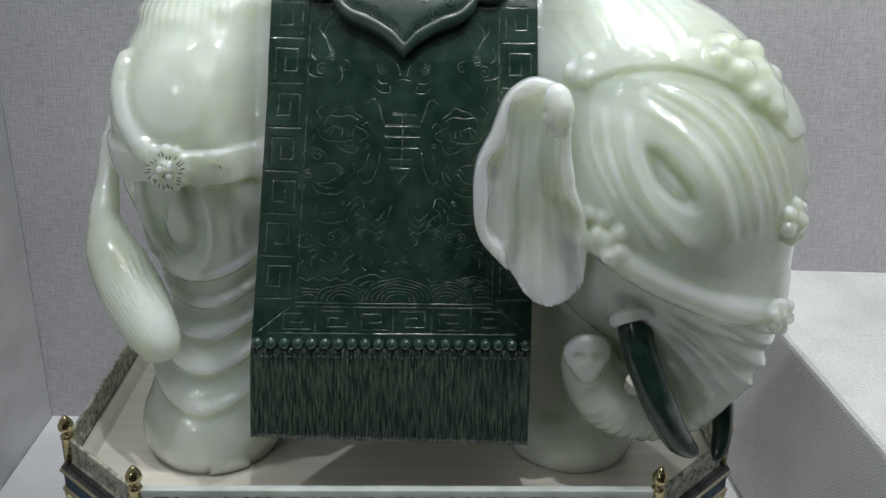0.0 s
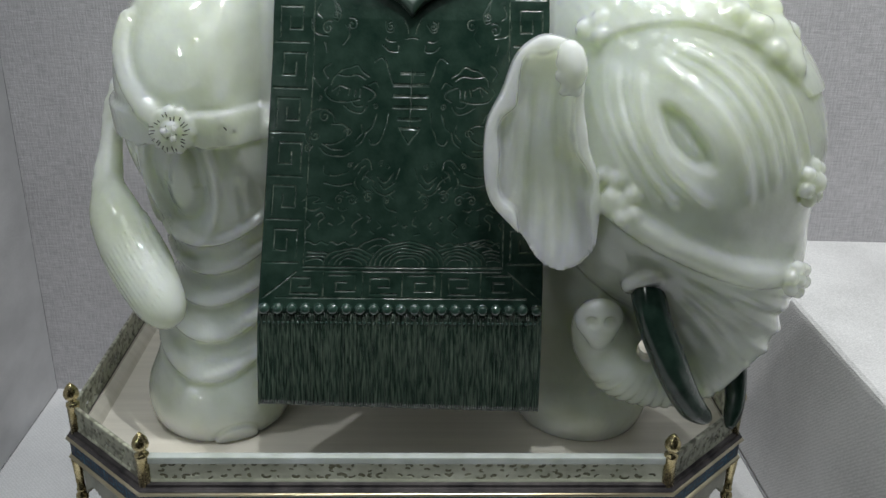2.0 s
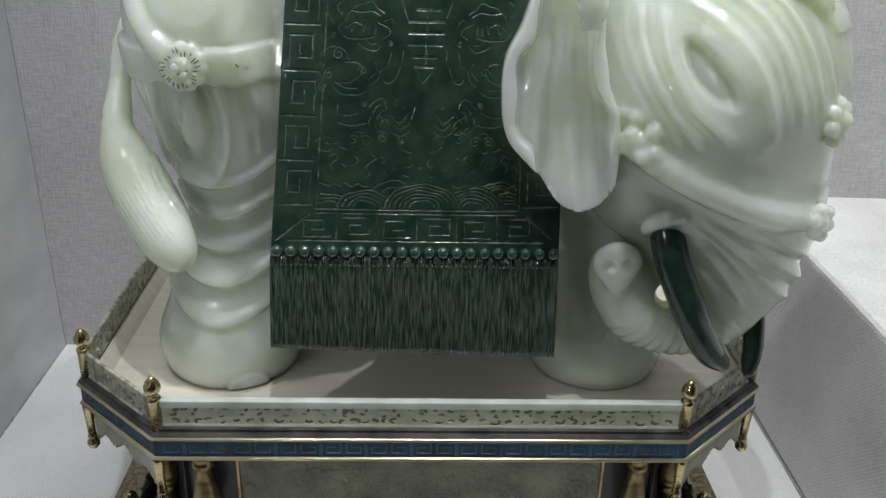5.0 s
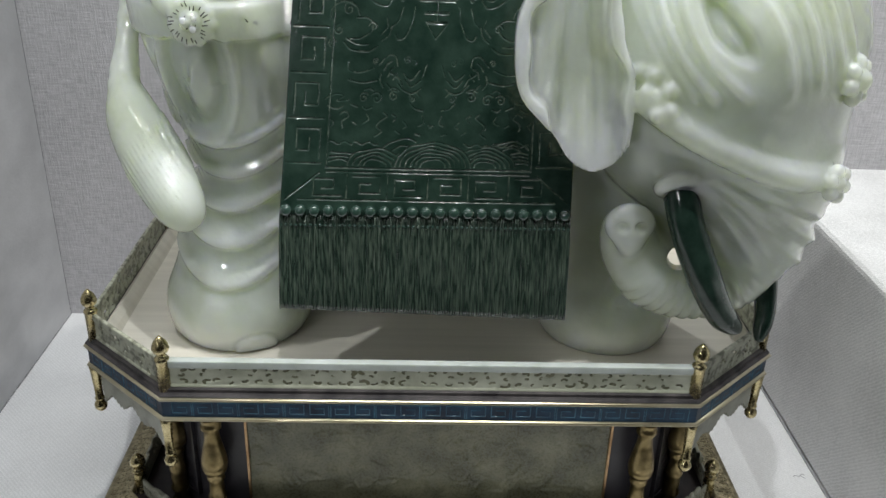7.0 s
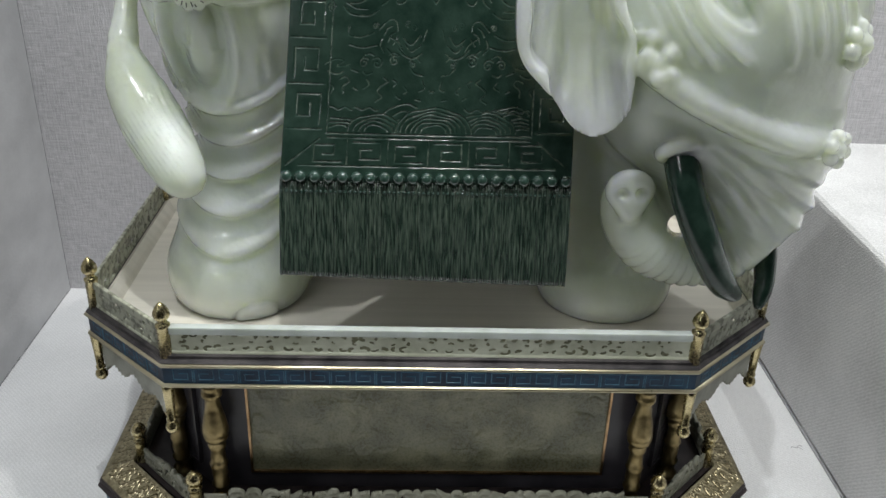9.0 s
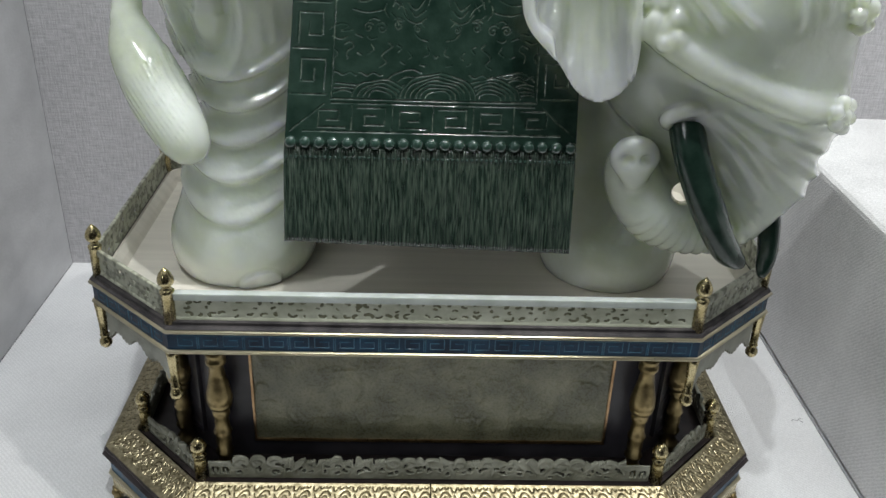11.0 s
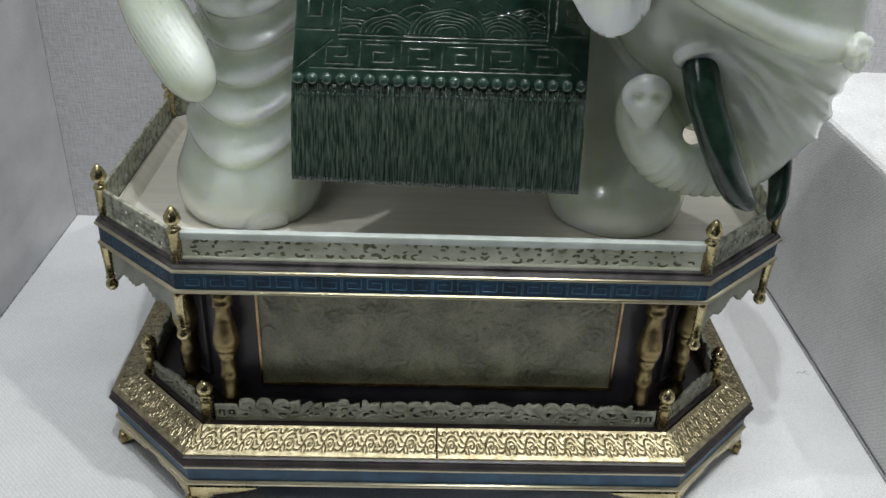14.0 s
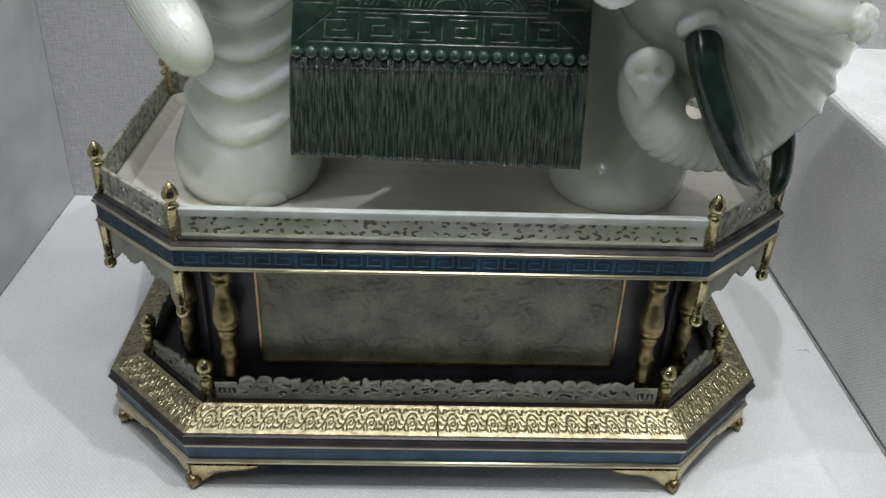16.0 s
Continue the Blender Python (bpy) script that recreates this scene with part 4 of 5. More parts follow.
# nested folds round the closed eye
LEFT_OUT = [(0.1485, 0.6130), (0.1492, 0.5876), (0.1547, 0.5657), (0.1684, 0.5417), (0.1845, 0.5237), (0.1990, 0.5110)]
LEFT_IN = [(0.1630, 0.6110), (0.1645, 0.5862), (0.1696, 0.5665), (0.1829, 0.5449), (0.2003, 0.5293), (0.2239, 0.5118)]
RIGHT_IN = [(0.1680, 0.6170), (0.1915, 0.6044), (0.2113, 0.5905), (0.2236, 0.5757), (0.2328, 0.5599), (0.2406, 0.5387), (0.2464, 0.5111)]
RIGHT_OUT = [(0.1850, 0.6350), (0.2115, 0.6300), (0.2349, 0.6180), (0.2527, 0.5990), (0.2650, 0.5780), (0.2740, 0.5560), (0.2855, 0.5220)]


def fold_map(X, Z):
    """Rounded ridges: two families of curves that sweep down either side of the eye."""
    out = np.zeros((X + Z).shape)
    for inner, outer, family in ((LEFT_IN, LEFT_OUT, ((0, 1, 0.0036), (0.52, 0.5, 0.0026), (1, 1, 0.0034), (1.55, 0.6, 0.0030), (2.1, 0.5, 0.0030))),
                                 (RIGHT_IN, RIGHT_OUT, ((0, 1, 0.0038), (0.30, 0.4, 0.0024), (0.58, 1, 0.0036), (0.82, 0.5, 0.0026), (1.06, 0.9, 0.0034), (1.40, 0.6, 0.0032)))):
        for s, tall, wide in family:
            p = catmull([(a[0] + s * (b[0] - a[0]), a[1] + s * (b[1] - a[1])) for a, b in zip(inner, outer)], 26)
            d, along = np.full(out.shape, 1.0), np.zeros(out.shape)
            for k in range(25):
                ab = p[k + 1] - p[k]
                t = np.clip(((X - p[k][0]) * ab[0] + (Z - p[k][1]) * ab[1]) / float(ab @ ab), 0, 1)
                q = np.hypot(X - p[k][0] - t * ab[0], Z - p[k][1] - t * ab[1])
                along = np.where(q < d, (k + t) / 25, along)
                d = np.minimum(d, q)
            out = np.maximum(out, tall * np.exp(-(d / wide) ** 2) * step01(0.0, 0.12, along) * step01(1.0, 0.86, along))
    return out


def eye_folds(x, y, z):
    # the hollow of the eye, with the lid bulging over it
    ex, ez = x - 0.1960, z - 0.5640
    ea, eb = ex * 0.64 - ez * 0.768, ex * 0.768 + ez * 0.64
    e = np.sqrt((ea / 0.034) ** 2 + (np.abs(eb) / (0.0160 - 0.16 * np.abs(ea))) ** 2)
    hollow = -0.0115 * (1 - step01(0.50, 1.0, e)) * step01(0.012, 0.004, eb)
    pupil = 0.0050 * np.exp(-((ea - 0.008) / 0.013) ** 2 - ((eb + 0.002) / 0.0040) ** 2)
    lid = 0.0035 * np.exp(-((eb - 0.017) / 0.012) ** 2 - ((ea - 0.006) / 0.030) ** 2)
    band = z - (0.507 - 0.46 * (x - 0.160) + 1.1 * (x - 0.16) ** 2)
    crown = 0.631 - 5.0 * (x - 0.192) ** 2 - z
    keep = step01(0.002, 0.014, band) * step01(-0.002, 0.008, crown) * step01(-0.01, -0.03, y) * step01(0.122, 0.145, x)
    return (0.0036 * (fold_map(x, z) - 0.25) * step01(0.75, 1.1, e) + 0.8 * hollow + pupil + lid) * keep


f.press((0.11, -0.175, 0.42), (0.34, 0.0, 0.66), eye_folds)




# fanned folds of the upper trunk
def trunk_folds(x, y, z):
    dx, dz = x - 0.150, z - 0.490
    ang = np.degrees(np.arctan2(dz, dx + 1e-6))
    q = ang / 9.0 + 0.35 * np.sin(ang / 6.3)
    saw = q - np.floor(q)
    lip = step01(0.0, 0.70, saw) * (1 - step01(0.66, 1.0, saw)) * 1.3
    band = (0.500 - 0.46 * (x - 0.160) + 1.1 * (x - 0.16) ** 2) - z
    rad = np.hypot(dx, dz)
    keep = step01(0.010, 0.025, band) * step01(0.055, 0.095, rad) * step01(0.0, -0.03, y) * step01(0.200, 0.225, x)
    fine = 0.0009 * np.cos(ang * 1.15 + 30 * rad) * step01(0.10, 0.13, rad)
    return (0.0022 * (lip - 0.40) + fine) * keep


f.press((0.18, -0.175, 0.29), (0.36, 0.02, 0.48), trunk_folds)


# crown cap: a low step over the brow
def cap_step(x, y, z):
    crown = z - (0.638 - 5.0 * (x - 0.192) ** 2)
    return (0.0035 + 0.0003 * np.sin(x * 430 + z * 260 + 3 * np.sin(z * 90 + x * 40)) * (1 - step01(0.19, 0.23, x)) * step01(0.01, 0.02, crown)) * step01(-0.002, 0.004, crown) * step01(0.11, 0.13, x)


f.press((0.10, -0.175, 0.59), (0.36, 0.10, 0.72), cap_step)


# cheek strap and hind strap
def near_y(x, z):
    """Depth of the near surface at x, z."""
    i, k = np.searchsorted(f.ax[0], x), np.searchsorted(f.ax[2], z)
    inside = np.nonzero(f.D[i, :, k] < 0)[0]
    return float(f.ax[1][inside[0]]) if len(inside) else 0.0


strap = catmull([(x, near_y(x, z) + 0.001, z) for x, z in ((0.150, 0.508), (0.185, 0.488), (0.225, 0.470), (0.262, 0.457), (0.294, 0.451))], 16)
for a, b in zip(strap, strap[1:]):
    f.rod(a, b, 0.0105, 0.0105, 0.004)
    f.rod(a + (0, 0, 0.009), b + (0, 0, 0.009), 0.0045, 0.0045, 0.003)


def hind_strap(x, y, z):
    w = np.abs(z - 0.5470 - 0.05 * (x + 0.17)) - 0.0140
    return 0.0045 * (1 - step01(-0.002, 0.0015, w)) * step01(-0.085, -0.095, x)


f.press((-0.300, -0.10, 0.51), (-0.08, 0.24, 0.58), hind_strap)


def haunch_rolls(x, y, z):
    r = np.hypot(x + 0.182, (z - 0.605) * 0.9)
    one = np.exp(-((r - 0.066) / 0.006) ** 2) * 0.0008 + np.exp(-((r - 0.047) / 0.006) ** 2) * 0.0012 + np.exp(-((r - 0.027) / 0.006) ** 2) * 0.0010
    e = np.hypot((x + 0.1890) / 0.0310, (z - 0.503) / 0.0620)
    drop = -0.0070 * (1 - step01(0.70, 0.96, e)) + 0.0024 * np.exp(-((e - 1.04) / 0.08) ** 2)
    e = np.hypot((x + 0.1865 - 0.12 * (z - 0.495)) / np.where(z > 0.495, 0.0125, 0.0155), (z - 0.495) / 0.0330)
    core = 0.0045 * (1 - step01(0.55, 1.0, e)) - 0.0016 * np.exp(-((e - 1.12) / 0.10) ** 2)
    drape = 0.0003 * np.sin((x + 0.160) * 520 + 14 * (z - 0.48)) * step01(-0.164, -0.154, x) * step01(0.44, 0.47, z)
    strap2 = np.exp(-((z - 0.668 - 0.10 * (x + 0.15)) / 0.010) ** 2) * 0.004
    pleat = 0.0004 * np.sin(x * 900) * np.exp(-((z - 0.668 - 0.10 * (x + 0.15)) / 0.014) ** 2)
    low = z < 0.5345 + 0.05 * (x + 0.17)
    return (one * (z > 0.566) + (drop + core + drape) * low + (strap2 + pleat) * step01(-0.08, -0.10, x)) * (y < 0.05)


f.press((-0.280, -0.10, 0.42), (-0.06, 0.06, 0.70), haunch_rolls)
hip = catmull([(x, near_y(x, z) + 0.003, z) for x, z in ((-0.224, 0.622), (-0.226, 0.602), (-0.221, 0.582), (-0.209, 0.565), (-0.195, 0.555))], 11)
for a, b in zip(hip, hip[1:]):
    f.rod(a, b, 0.0085, 0.0085, 0.005)


def berry(x, z, r):
    f.ball((x, near_y(x, z) + 0.0005, z), r * 0.95, 0.0045)


def rosette(c, normal, r, petals, knob=0.4, fat=0.38, flat=1.0):
    n = Vector(normal).normalized()
    s = n.orthogonal().normalized()
    t = n.cross(s)
    for i in range(petals):
        a = 2 * math.pi * i / petals
        p = Vector(c) + (s * math.cos(a) + t * math.sin(a)) * r * 0.68
        f.ball(p, (r * fat, r * fat * flat, r * fat), 0.0008)
    f.ball(Vector(c) + n * r * 0.10 * flat, (r * knob, r * knob * flat, r * knob), 0.0020)


ry = near_y(-0.184, 0.5485)
rosette((-0.184, ry - 0.001, 0.5485), (-0.15, -1, 0.1), 0.0205, 11, 0.40, 0.270, 0.75)
for dx, dz, r in ((-0.004, 0.002, 0.0030), (0.003, -0.004, 0.0030), (0.004, 0.004, 0.0026)):
    f.ball((-0.184 + dx, ry - 0.0115, 0.5485 + dz), r, 0.0015)
for x, z, r in ((0.1430, 0.5300, 0.0048), (0.1515, 0.5285, 0.0064), (0.1615, 0.5195, 0.0063), (0.1480, 0.5165, 0.0064), (0.1625, 0.5060, 0.0060), (0.1545, 0.5020, 0.0058), (0.1555, 0.5125, 0.0050)):
    berry(x, z, r)
rosette((0.300, near_y(0.298, 0.450) - 0.001, 0.450), (0.6, -0.8, 0.1), 0.0150, 6)
rosette((0.300, near_y(0.296, 0.526) - 0.001, 0.527), (0.75, -0.7, 0.15), 0.0190, 7, 0.5, 0.34, 0.8)
for x, z, r in ((0.243, 0.650, 0.0090), (0.262, 0.644, 0.0100), (0.249, 0.634, 0.0095), (0.266, 0.631, 0.0095), (0.274, 0.619, 0.0090), (0.260, 0.619, 0.0080), (0.279, 0.628, 0.0080), (0.233, 0.644, 0.0070), (0.276, 0.609, 0.0075)):
    f.ball((x, near_y(x, z + 0.002) - 0.001, z + 0.002), r * 1.12, 0.0080)
for x, z, r in ((0.127, 0.630, 0.0060), (0.137, 0.627, 0.0055), (0.138, 0.638, 0.0055)):
    f.ball((x, min(near_y(x, z) + 0.001, -0.060), z), r, 0.006)
# tail, with a combed brush
f.chain([(-0.200, 0.100, 0.660), (-0.240, 0.085, 0.600), (-0.265, 0.055, 0.545), (-0.266, 0.030, 0.509), (-0.264, 0.002, 0.480)], [0.010, 0.0085, 0.0075, 0.0080, 0.0125], 14, 0.006)
f.chain([(-0.262, -0.001, 0.478), (-0.251, -0.022, 0.457), (-0.233, -0.041, 0.433), (-0.215, -0.060, 0.409), (-0.204, -0.071, 0.396)], [0.0120, 0.0205, 0.0245, 0.0215, 0.0165], 14, 0.006)


def brush(x, y, z):
    q = (x * 0.9 + z * 0.50 + 0.25 * y) / 0.0042 + 0.5 * np.sin(z * 60)
    tri = np.abs(q - np.floor(q) - 0.5) * 2
    return 0.0024 * (0.5 - tri) * step01(0.476, 0.458, z) * step01(0.395, 0.412, z) * step01(-0.195, -0.205, x) * step01(-0.26, -0.245, x - 0.6 * (z - 0.43))


f.press((-0.295, -0.11, 0.36), (-0.185, 0.03, 0.50), brush)
# curled lower trunk and its tip
trunk_line = [(0.254, -0.057, 0.392), (0.256, -0.066, 0.360), (0.240, -0.075, 0.345), (0.210, -0.080, 0.341), (0.180, -0.080, 0.350), (0.163, -0.075, 0.370), (0.156, -0.077, 0.392)]
f.chain(trunk_line, [0.038, 0.032, 0.026, 0.0245, 0.0235, 0.0215, 0.018], 20, 0.008)


def rings(x, y, z):
    ang = np.degrees(np.arctan2(z - 0.400, x - 0.215))
    q = ang / 7.0
    tri = np.abs(q - np.floor(q) - 0.5) * 2
    return 0.0022 * (0.55 - tri ** 2) * step01(0.366, 0.350, z) * (1 - step01(0.255, 0.275, x)) * step01(0.145, 0.165, x)


f.press((0.135, -0.13, 0.30), (0.28, -0.02, 0.37), rings)
f.ball((0.1530, -0.0985, 0.4045), (0.0200, 0.0090, 0.0180), 0.0012)
f.ball((0.1545, -0.0990, 0.3905), (0.0105, 0.0078, 0.0125), 0.008)
for dx in (-0.0078, 0.0078):
    f.ball((0.1530 + dx, -0.1085, 0.4050), (0.0058, 0.0068, 0.0052), 0.0025, sign=-1)
# near ear: a fluted hanging bowl with a flat, wavy rim; radii every 15 degrees
EAR_OUT = [0.0350, 0.0308, 0.0313, 0.0350, 0.0450, 0.0478, 0.0478, 0.0480, 0.0475, 0.0448, 0.0447, 0.0477, 0.0468, 0.0459, 0.0410, 0.0364, 0.0349, 0.0372, 0.0424, 0.0470, 0.0510, 0.0522, 0.0467, 0.0416]
EAR_IN = [0.0289, 0.0229, 0.0220, 0.0260, 0.0340, 0.0436, 0.0438, 0.0449, 0.0444, 0.0351, 0.0376, 0.0403, 0.0367, 0.0392, 0.0349, 0.0317, 0.0365, 0.0395, 0.0450, 0.0505, 0.0555, 0.0545, 0.0395, 0.0369]


def round_profile(values, a):
    c = np.fft.rfft(values) / len(values)
    out = np.full(a.shape, c[0].real)
    for k in range(1, 12):
        out = out + 2 * (c[k].real * np.cos(k * a) - c[k].imag * np.sin(k * a))
    return out


def ear(x, y, z):
    u, v = x - 0.100, (z - 0.5370) * np.where(z > 0.537, 0.522, 0.547)
    a = np.arctan2(v, u)
    rad = np.hypot(u, v)
    ro, ri = round_profile(EAR_OUT, a), round_profile(EAR_IN, a)
    s = rad / ro
    t = np.clip(rad / ri, 0, 1)
    bowl = 0.0085 * (1 - step01(0.90, 1.0, t)) + 0.0050 * (1 - t ** 2)
    lane = (u + 0.010) / (0.020 + 0.25 * np.maximum(0, 0.02 - v))
    flute = (0.0012 * np.cos(lane * 6.0 + 0.8 * np.sin(lane * 3)) + 0.0009 * np.cos(lane * 15 + 1.0)) * step01(0.10, 0.5, t) * (1 - step01(0.75, 0.98, t)) * (1 - step01(0.016, 0.034, v))
    y0 = -0.1075 - 0.10 * u + 0.30 * v
    front = y0 + bowl + flute
    back = y0 + 0.0130 + 0.022 * (1 - t ** 3)
    rho = 0.0015
    q1 = np.maximum(front - y, y - back) + rho
    q2 = (s - 1) * 0.045 + rho
    return np.sqrt(np.maximum(q1, 0) ** 2 + np.maximum(q2, 0) ** 2) + np.minimum(np.maximum(q1, q2), 0) - rho


f.blend((0.045, -0.132, 0.435), (0.155, -0.060, 0.640), ear, 0.002)
# knob that ties the ear to the head
f.chain([(0.110, -0.1065, 0.6200), (0.1130, -0.1085, 0.6110), (0.1135, -0.1080, 0.6020), (0.1120, -0.1050, 0.5930)], [0.0085, 0.0095, 0.0085, 0.0045], 8, 0.0025)
for dx, dz, r in ((-0.0085, 0.0010, 0.0042), (-0.0080, -0.0080, 0.0046), (-0.0050, -0.0185, 0.0042), (0.0040, -0.0190, 0.0040), (0.0020, 0.0090, 0.0050)):
    f.ball((0.1130 + dx, -0.1075, 0.6110 + dz), r, 0.002)
f.ball((0.193, -0.052, 0.384), (0.024, 0.022, 0.024), 0.012)


# small gap between the curled trunk and the cheek
def gap(x, y, z):
    a, b = np.array((0.1865, -0.125, 0.3840)), np.array((0.2770, 0.140, 0.2800))
    ab = b - a
    t = np.clip(((x - a[0]) * ab[0] + (y - a[1]) * ab[1] + (z - a[2]) * ab[2]) / float(ab @ ab), 0, 1)
    return np.sqrt((x - a[0] - t * ab[0]) ** 2 + (y - a[1] - t * ab[1]) ** 2 + (z - a[2] - t * ab[2]) ** 2) - 0.0085


f.blend((0.175, -0.135, 0.252), (0.310, 0.15, 0.41), gap, 0.003, -1)
# cuff of the near tusk
f.rod((0.176, -0.076, 0.474), (0.1835, -0.101, 0.450), 0.031, 0.0165, 0.012)
for i in range(20):
    a, b = 2 * math.pi * i / 20, 2 * math.pi * (i + 1) / 20
    ring = [np.array((0.1845, -0.1075, 0.4420)) + 0.0150 * (math.cos(c) * np.array((0.97, 0.20, 0.10)) + math.sin(c) * np.array((-0.07, -0.78, 0.62))) for c in (a, b)]
    f.rod(ring[0], ring[1], 0.0050, 0.0050, 0.0025)
# toenails of the hind feet
for y0, sgn in ((0.009, 1), (0.141, -1)):
    def nail(x, y, z):
        a = np.arctan2(x + 0.181, (y0 - y) * sgn) - radians(22)
        e = np.hypot(a * 0.066 / 0.0220, (z - 0.2480) / 0.0215)
        return (0.0022 * (1 - step01(0.90, 1.0, e)) - 0.0012 * np.exp(-((e - 1.06) / 0.06) ** 2)) * ((y0 - y) * sgn > 0)

    f.press((-0.26, y0 - 0.09, 0.245), (-0.10, y0 + 0.09, 0.29), nail)
# flat soles
sl, x, y, z = f.cut((-0.31, -0.18, 0.23), (0.37, 0.25, 0.27))
f.D[sl] = np.maximum(f.D[sl], 0.2505 - z + 0 * x + 0 * y)
verts, faces = f.mesh()
verts, faces = [tuple(v) for v in verts], [tuple(q) for q in faces]
slots = [0] * len(faces)


def join(v, fc, slot):
    n = len(verts)
    verts.extend(tuple(p) for p in v)
    faces.extend(tuple(i + n for i in q) for q in fc)
    slots.extend([slot] * len(fc))


# tusks
tusk = catmull([(0.184, -0.098, 0.452), (0.192, -0.113, 0.415), (0.2095, -0.120, 0.374), (0.230, -0.119, 0.337), (0.251, -0.112, 0.3165)], 34)
join(*tube(tusk, np.interp(np.linspace(0, 1, 34), [0, .15, .5, .8, .95, 1], [0.0130, 0.0138, 0.0138, 0.0112, 0.0072, 0.0035]), 18), 1)
tusk = catmull([(0.275, -0.030, 0.390), (0.288, -0.050, 0.350), (0.287, -0.074, 0.316), (0.2790, -0.092, 0.2945)], 24)
join(*tube(tusk, np.interp(np.linspace(0, 1, 24), [0, .5, .85, .95, 1], [0.010, 0.0100, 0.0080, 0.0055, 0.003]), 16), 1)
# inked strokes on the hind rosette and strap
rnd = random.Random(5)
for i in range(24):
    a = 2 * math.pi * (i // 2 + 0.25 + 0.4 * (i % 2)) / 12 + rnd.uniform(-0.08, 0.08)
    m = rnd.uniform(0.0110, 0.0142)
    p = np.array((-0.184 + m * math.cos(a), ry - 0.0102 + 90 * (m - 0.010) ** 2, 0.5485 + m * math.sin(a)))
    d = np.array((math.cos(a + 0.2), 0.05, math.sin(a + 0.2))) * rnd.uniform(0.0012, 0.0024)
    join(*tube([p - d, p + d], [0.0005, 0.0004], 5), 2)
for x, z in ((-0.1855, 0.5450), (-0.1800, 0.5470), (-0.1870, 0.5520), (-0.1440, 0.5500), (-0.1480, 0.5505), (-0.1385, 0.5470), (-0.1120, 0.5520), (-0.1140, 0.5455)):
    p = np.array((x, near_y(x, z) - 0.0004, z))
    d = np.array((rnd.uniform(-1, 1), 0, rnd.uniform(0.4, 1))) * 0.0016
    join(*tube([p - d, p + d], [0.0006, 0.0005], 5), 2)
elephant = new("elephant_statue", mesh_of("elephant_statue", verts, faces, [WHITE_JADE, GREEN_JADE, INK], slots, True))
tagged(elephant, "white jade elephant statue with dark green tusks, standing on the pedestal", "statue")

# ---- the saddle cloth of dark green jade ----
cloth = tagged(new("saddle_cloth"), "dark green jade saddle cloth with key border and fringe", "saddle cloth")


def cloth_at(u, z, lift):
    """u from -1 to 1 across, z height, lift outwards, on the near side."""
    y = float(np.interp(z, SZ, SY))
    dz = 0.004
    dy = float(np.interp(z + dz, SZ, SY) - np.interp(z - dz, SZ, SY)) / (2 * dz)
    n = Vector((0, -1, dy)).normalized()
    y += 0.005 * u * u * min(1.0, max(0.05, (z - 0.42) / 0.08))
    return Vector((cloth_mid(z) + u * cloth_half(z), y, z)) + n * lift


def cloth_sheet(z0, z1, thick, name, material, label, far=False, nu=40, step=0.006):
    bm = bmesh.new()
    zs = np.linspace(z0, z1, max(2, int((z1 - z0) / step)))
    us = np.linspace(-1, 1, nu + 1)

    def at(u, z, l):
        p = cloth_at(u, z, l)
        return Vector((p.x, 2 * EY - p.y, p.z)) if far else p
    top = [[bm.verts.new(at(u, z, 0)) for u in us] for z in zs]
    low = [[bm.verts.new(at(u, z, -thick)) for u in us] for z in zs]
    for a in range(len(zs) - 1):
        for b in range(nu):
            bm.faces.new((top[a][b], top[a][b + 1], top[a + 1][b + 1], top[a + 1][b]))
            bm.faces.new((low[a][b], low[a + 1][b], low[a + 1][b + 1], low[a][b + 1]))
        for b in (0, nu):
            bm.faces.new((top[a][b], low[a][b], low[a + 1][b], top[a + 1][b]))
    for a in (0, len(zs) - 1):
        for b in range(nu):
            bm.faces.new((top[a][b], top[a][b + 1], low[a][b + 1], low[a][b]))
    return part(name, bm, material, cloth, label, True)


# panels, fringe, beads
near = cloth_sheet(0.3360, 0.742, 0.010, "cloth_panel", GREEN_JADE, "polished dark green jade panel")
far = cloth_sheet(0.3360, 0.742, 0.010, "cloth_panel", GREEN_JADE, "polished dark green jade panel", True)


def fringe(far):
    bm = bmesh.new()
    rnd = random.Random(4)
    n = 118
    zs = np.linspace(0.3225, 0.4045, 16)
    for k in range(n):
        u0 = -1 + 2 * (k + 0.5) / n
        ph, low, fat = rnd.uniform(0, 6), rnd.uniform(-0.0001, 0.0002), rnd.uniform(0.9, 1.25)
        rise = rnd.uniform(0, 0.0005) + (0.0012 if rnd.random() < 0.16 else 0)
        rows = []
        for z in zs:
            zz = 0.4045 - (0.4045 - z) * (0.4045 - (0.3278 - 0.0033 * u0 + low)) / 0.0820
            u = u0 + 0.15 / n * math.sin(ph + z * 110) * (0.4 + 8 * (0.4045 - z))
            w = fat * 1.25 / n
            row = []
            for du, l in ((-w, -0.007), (-w, -0.0005), (-0.45 * w, 0.0009 + rise), (0.45 * w, 0.0009 + rise), (w, -0.0005), (w, -0.007)):
                p = cloth_at(u + du, zz, l)
                row.append(bm.verts.new((p.x, 2 * EY - p.y, p.z) if far else p))
            rows.append(row)
        for a, b in zip(rows, rows[1:]):
            for i in range(6):
                bm.faces.new((a[i], a[(i + 1) % 6], b[(i + 1) % 6], b[i]))
        bm.faces.new(rows[0])
        bm.faces.new(rows[-1])
    return part("fringe", bm, FRINGE_GLINT_JADE, cloth, "carved green jade fringe of fine strands", True)


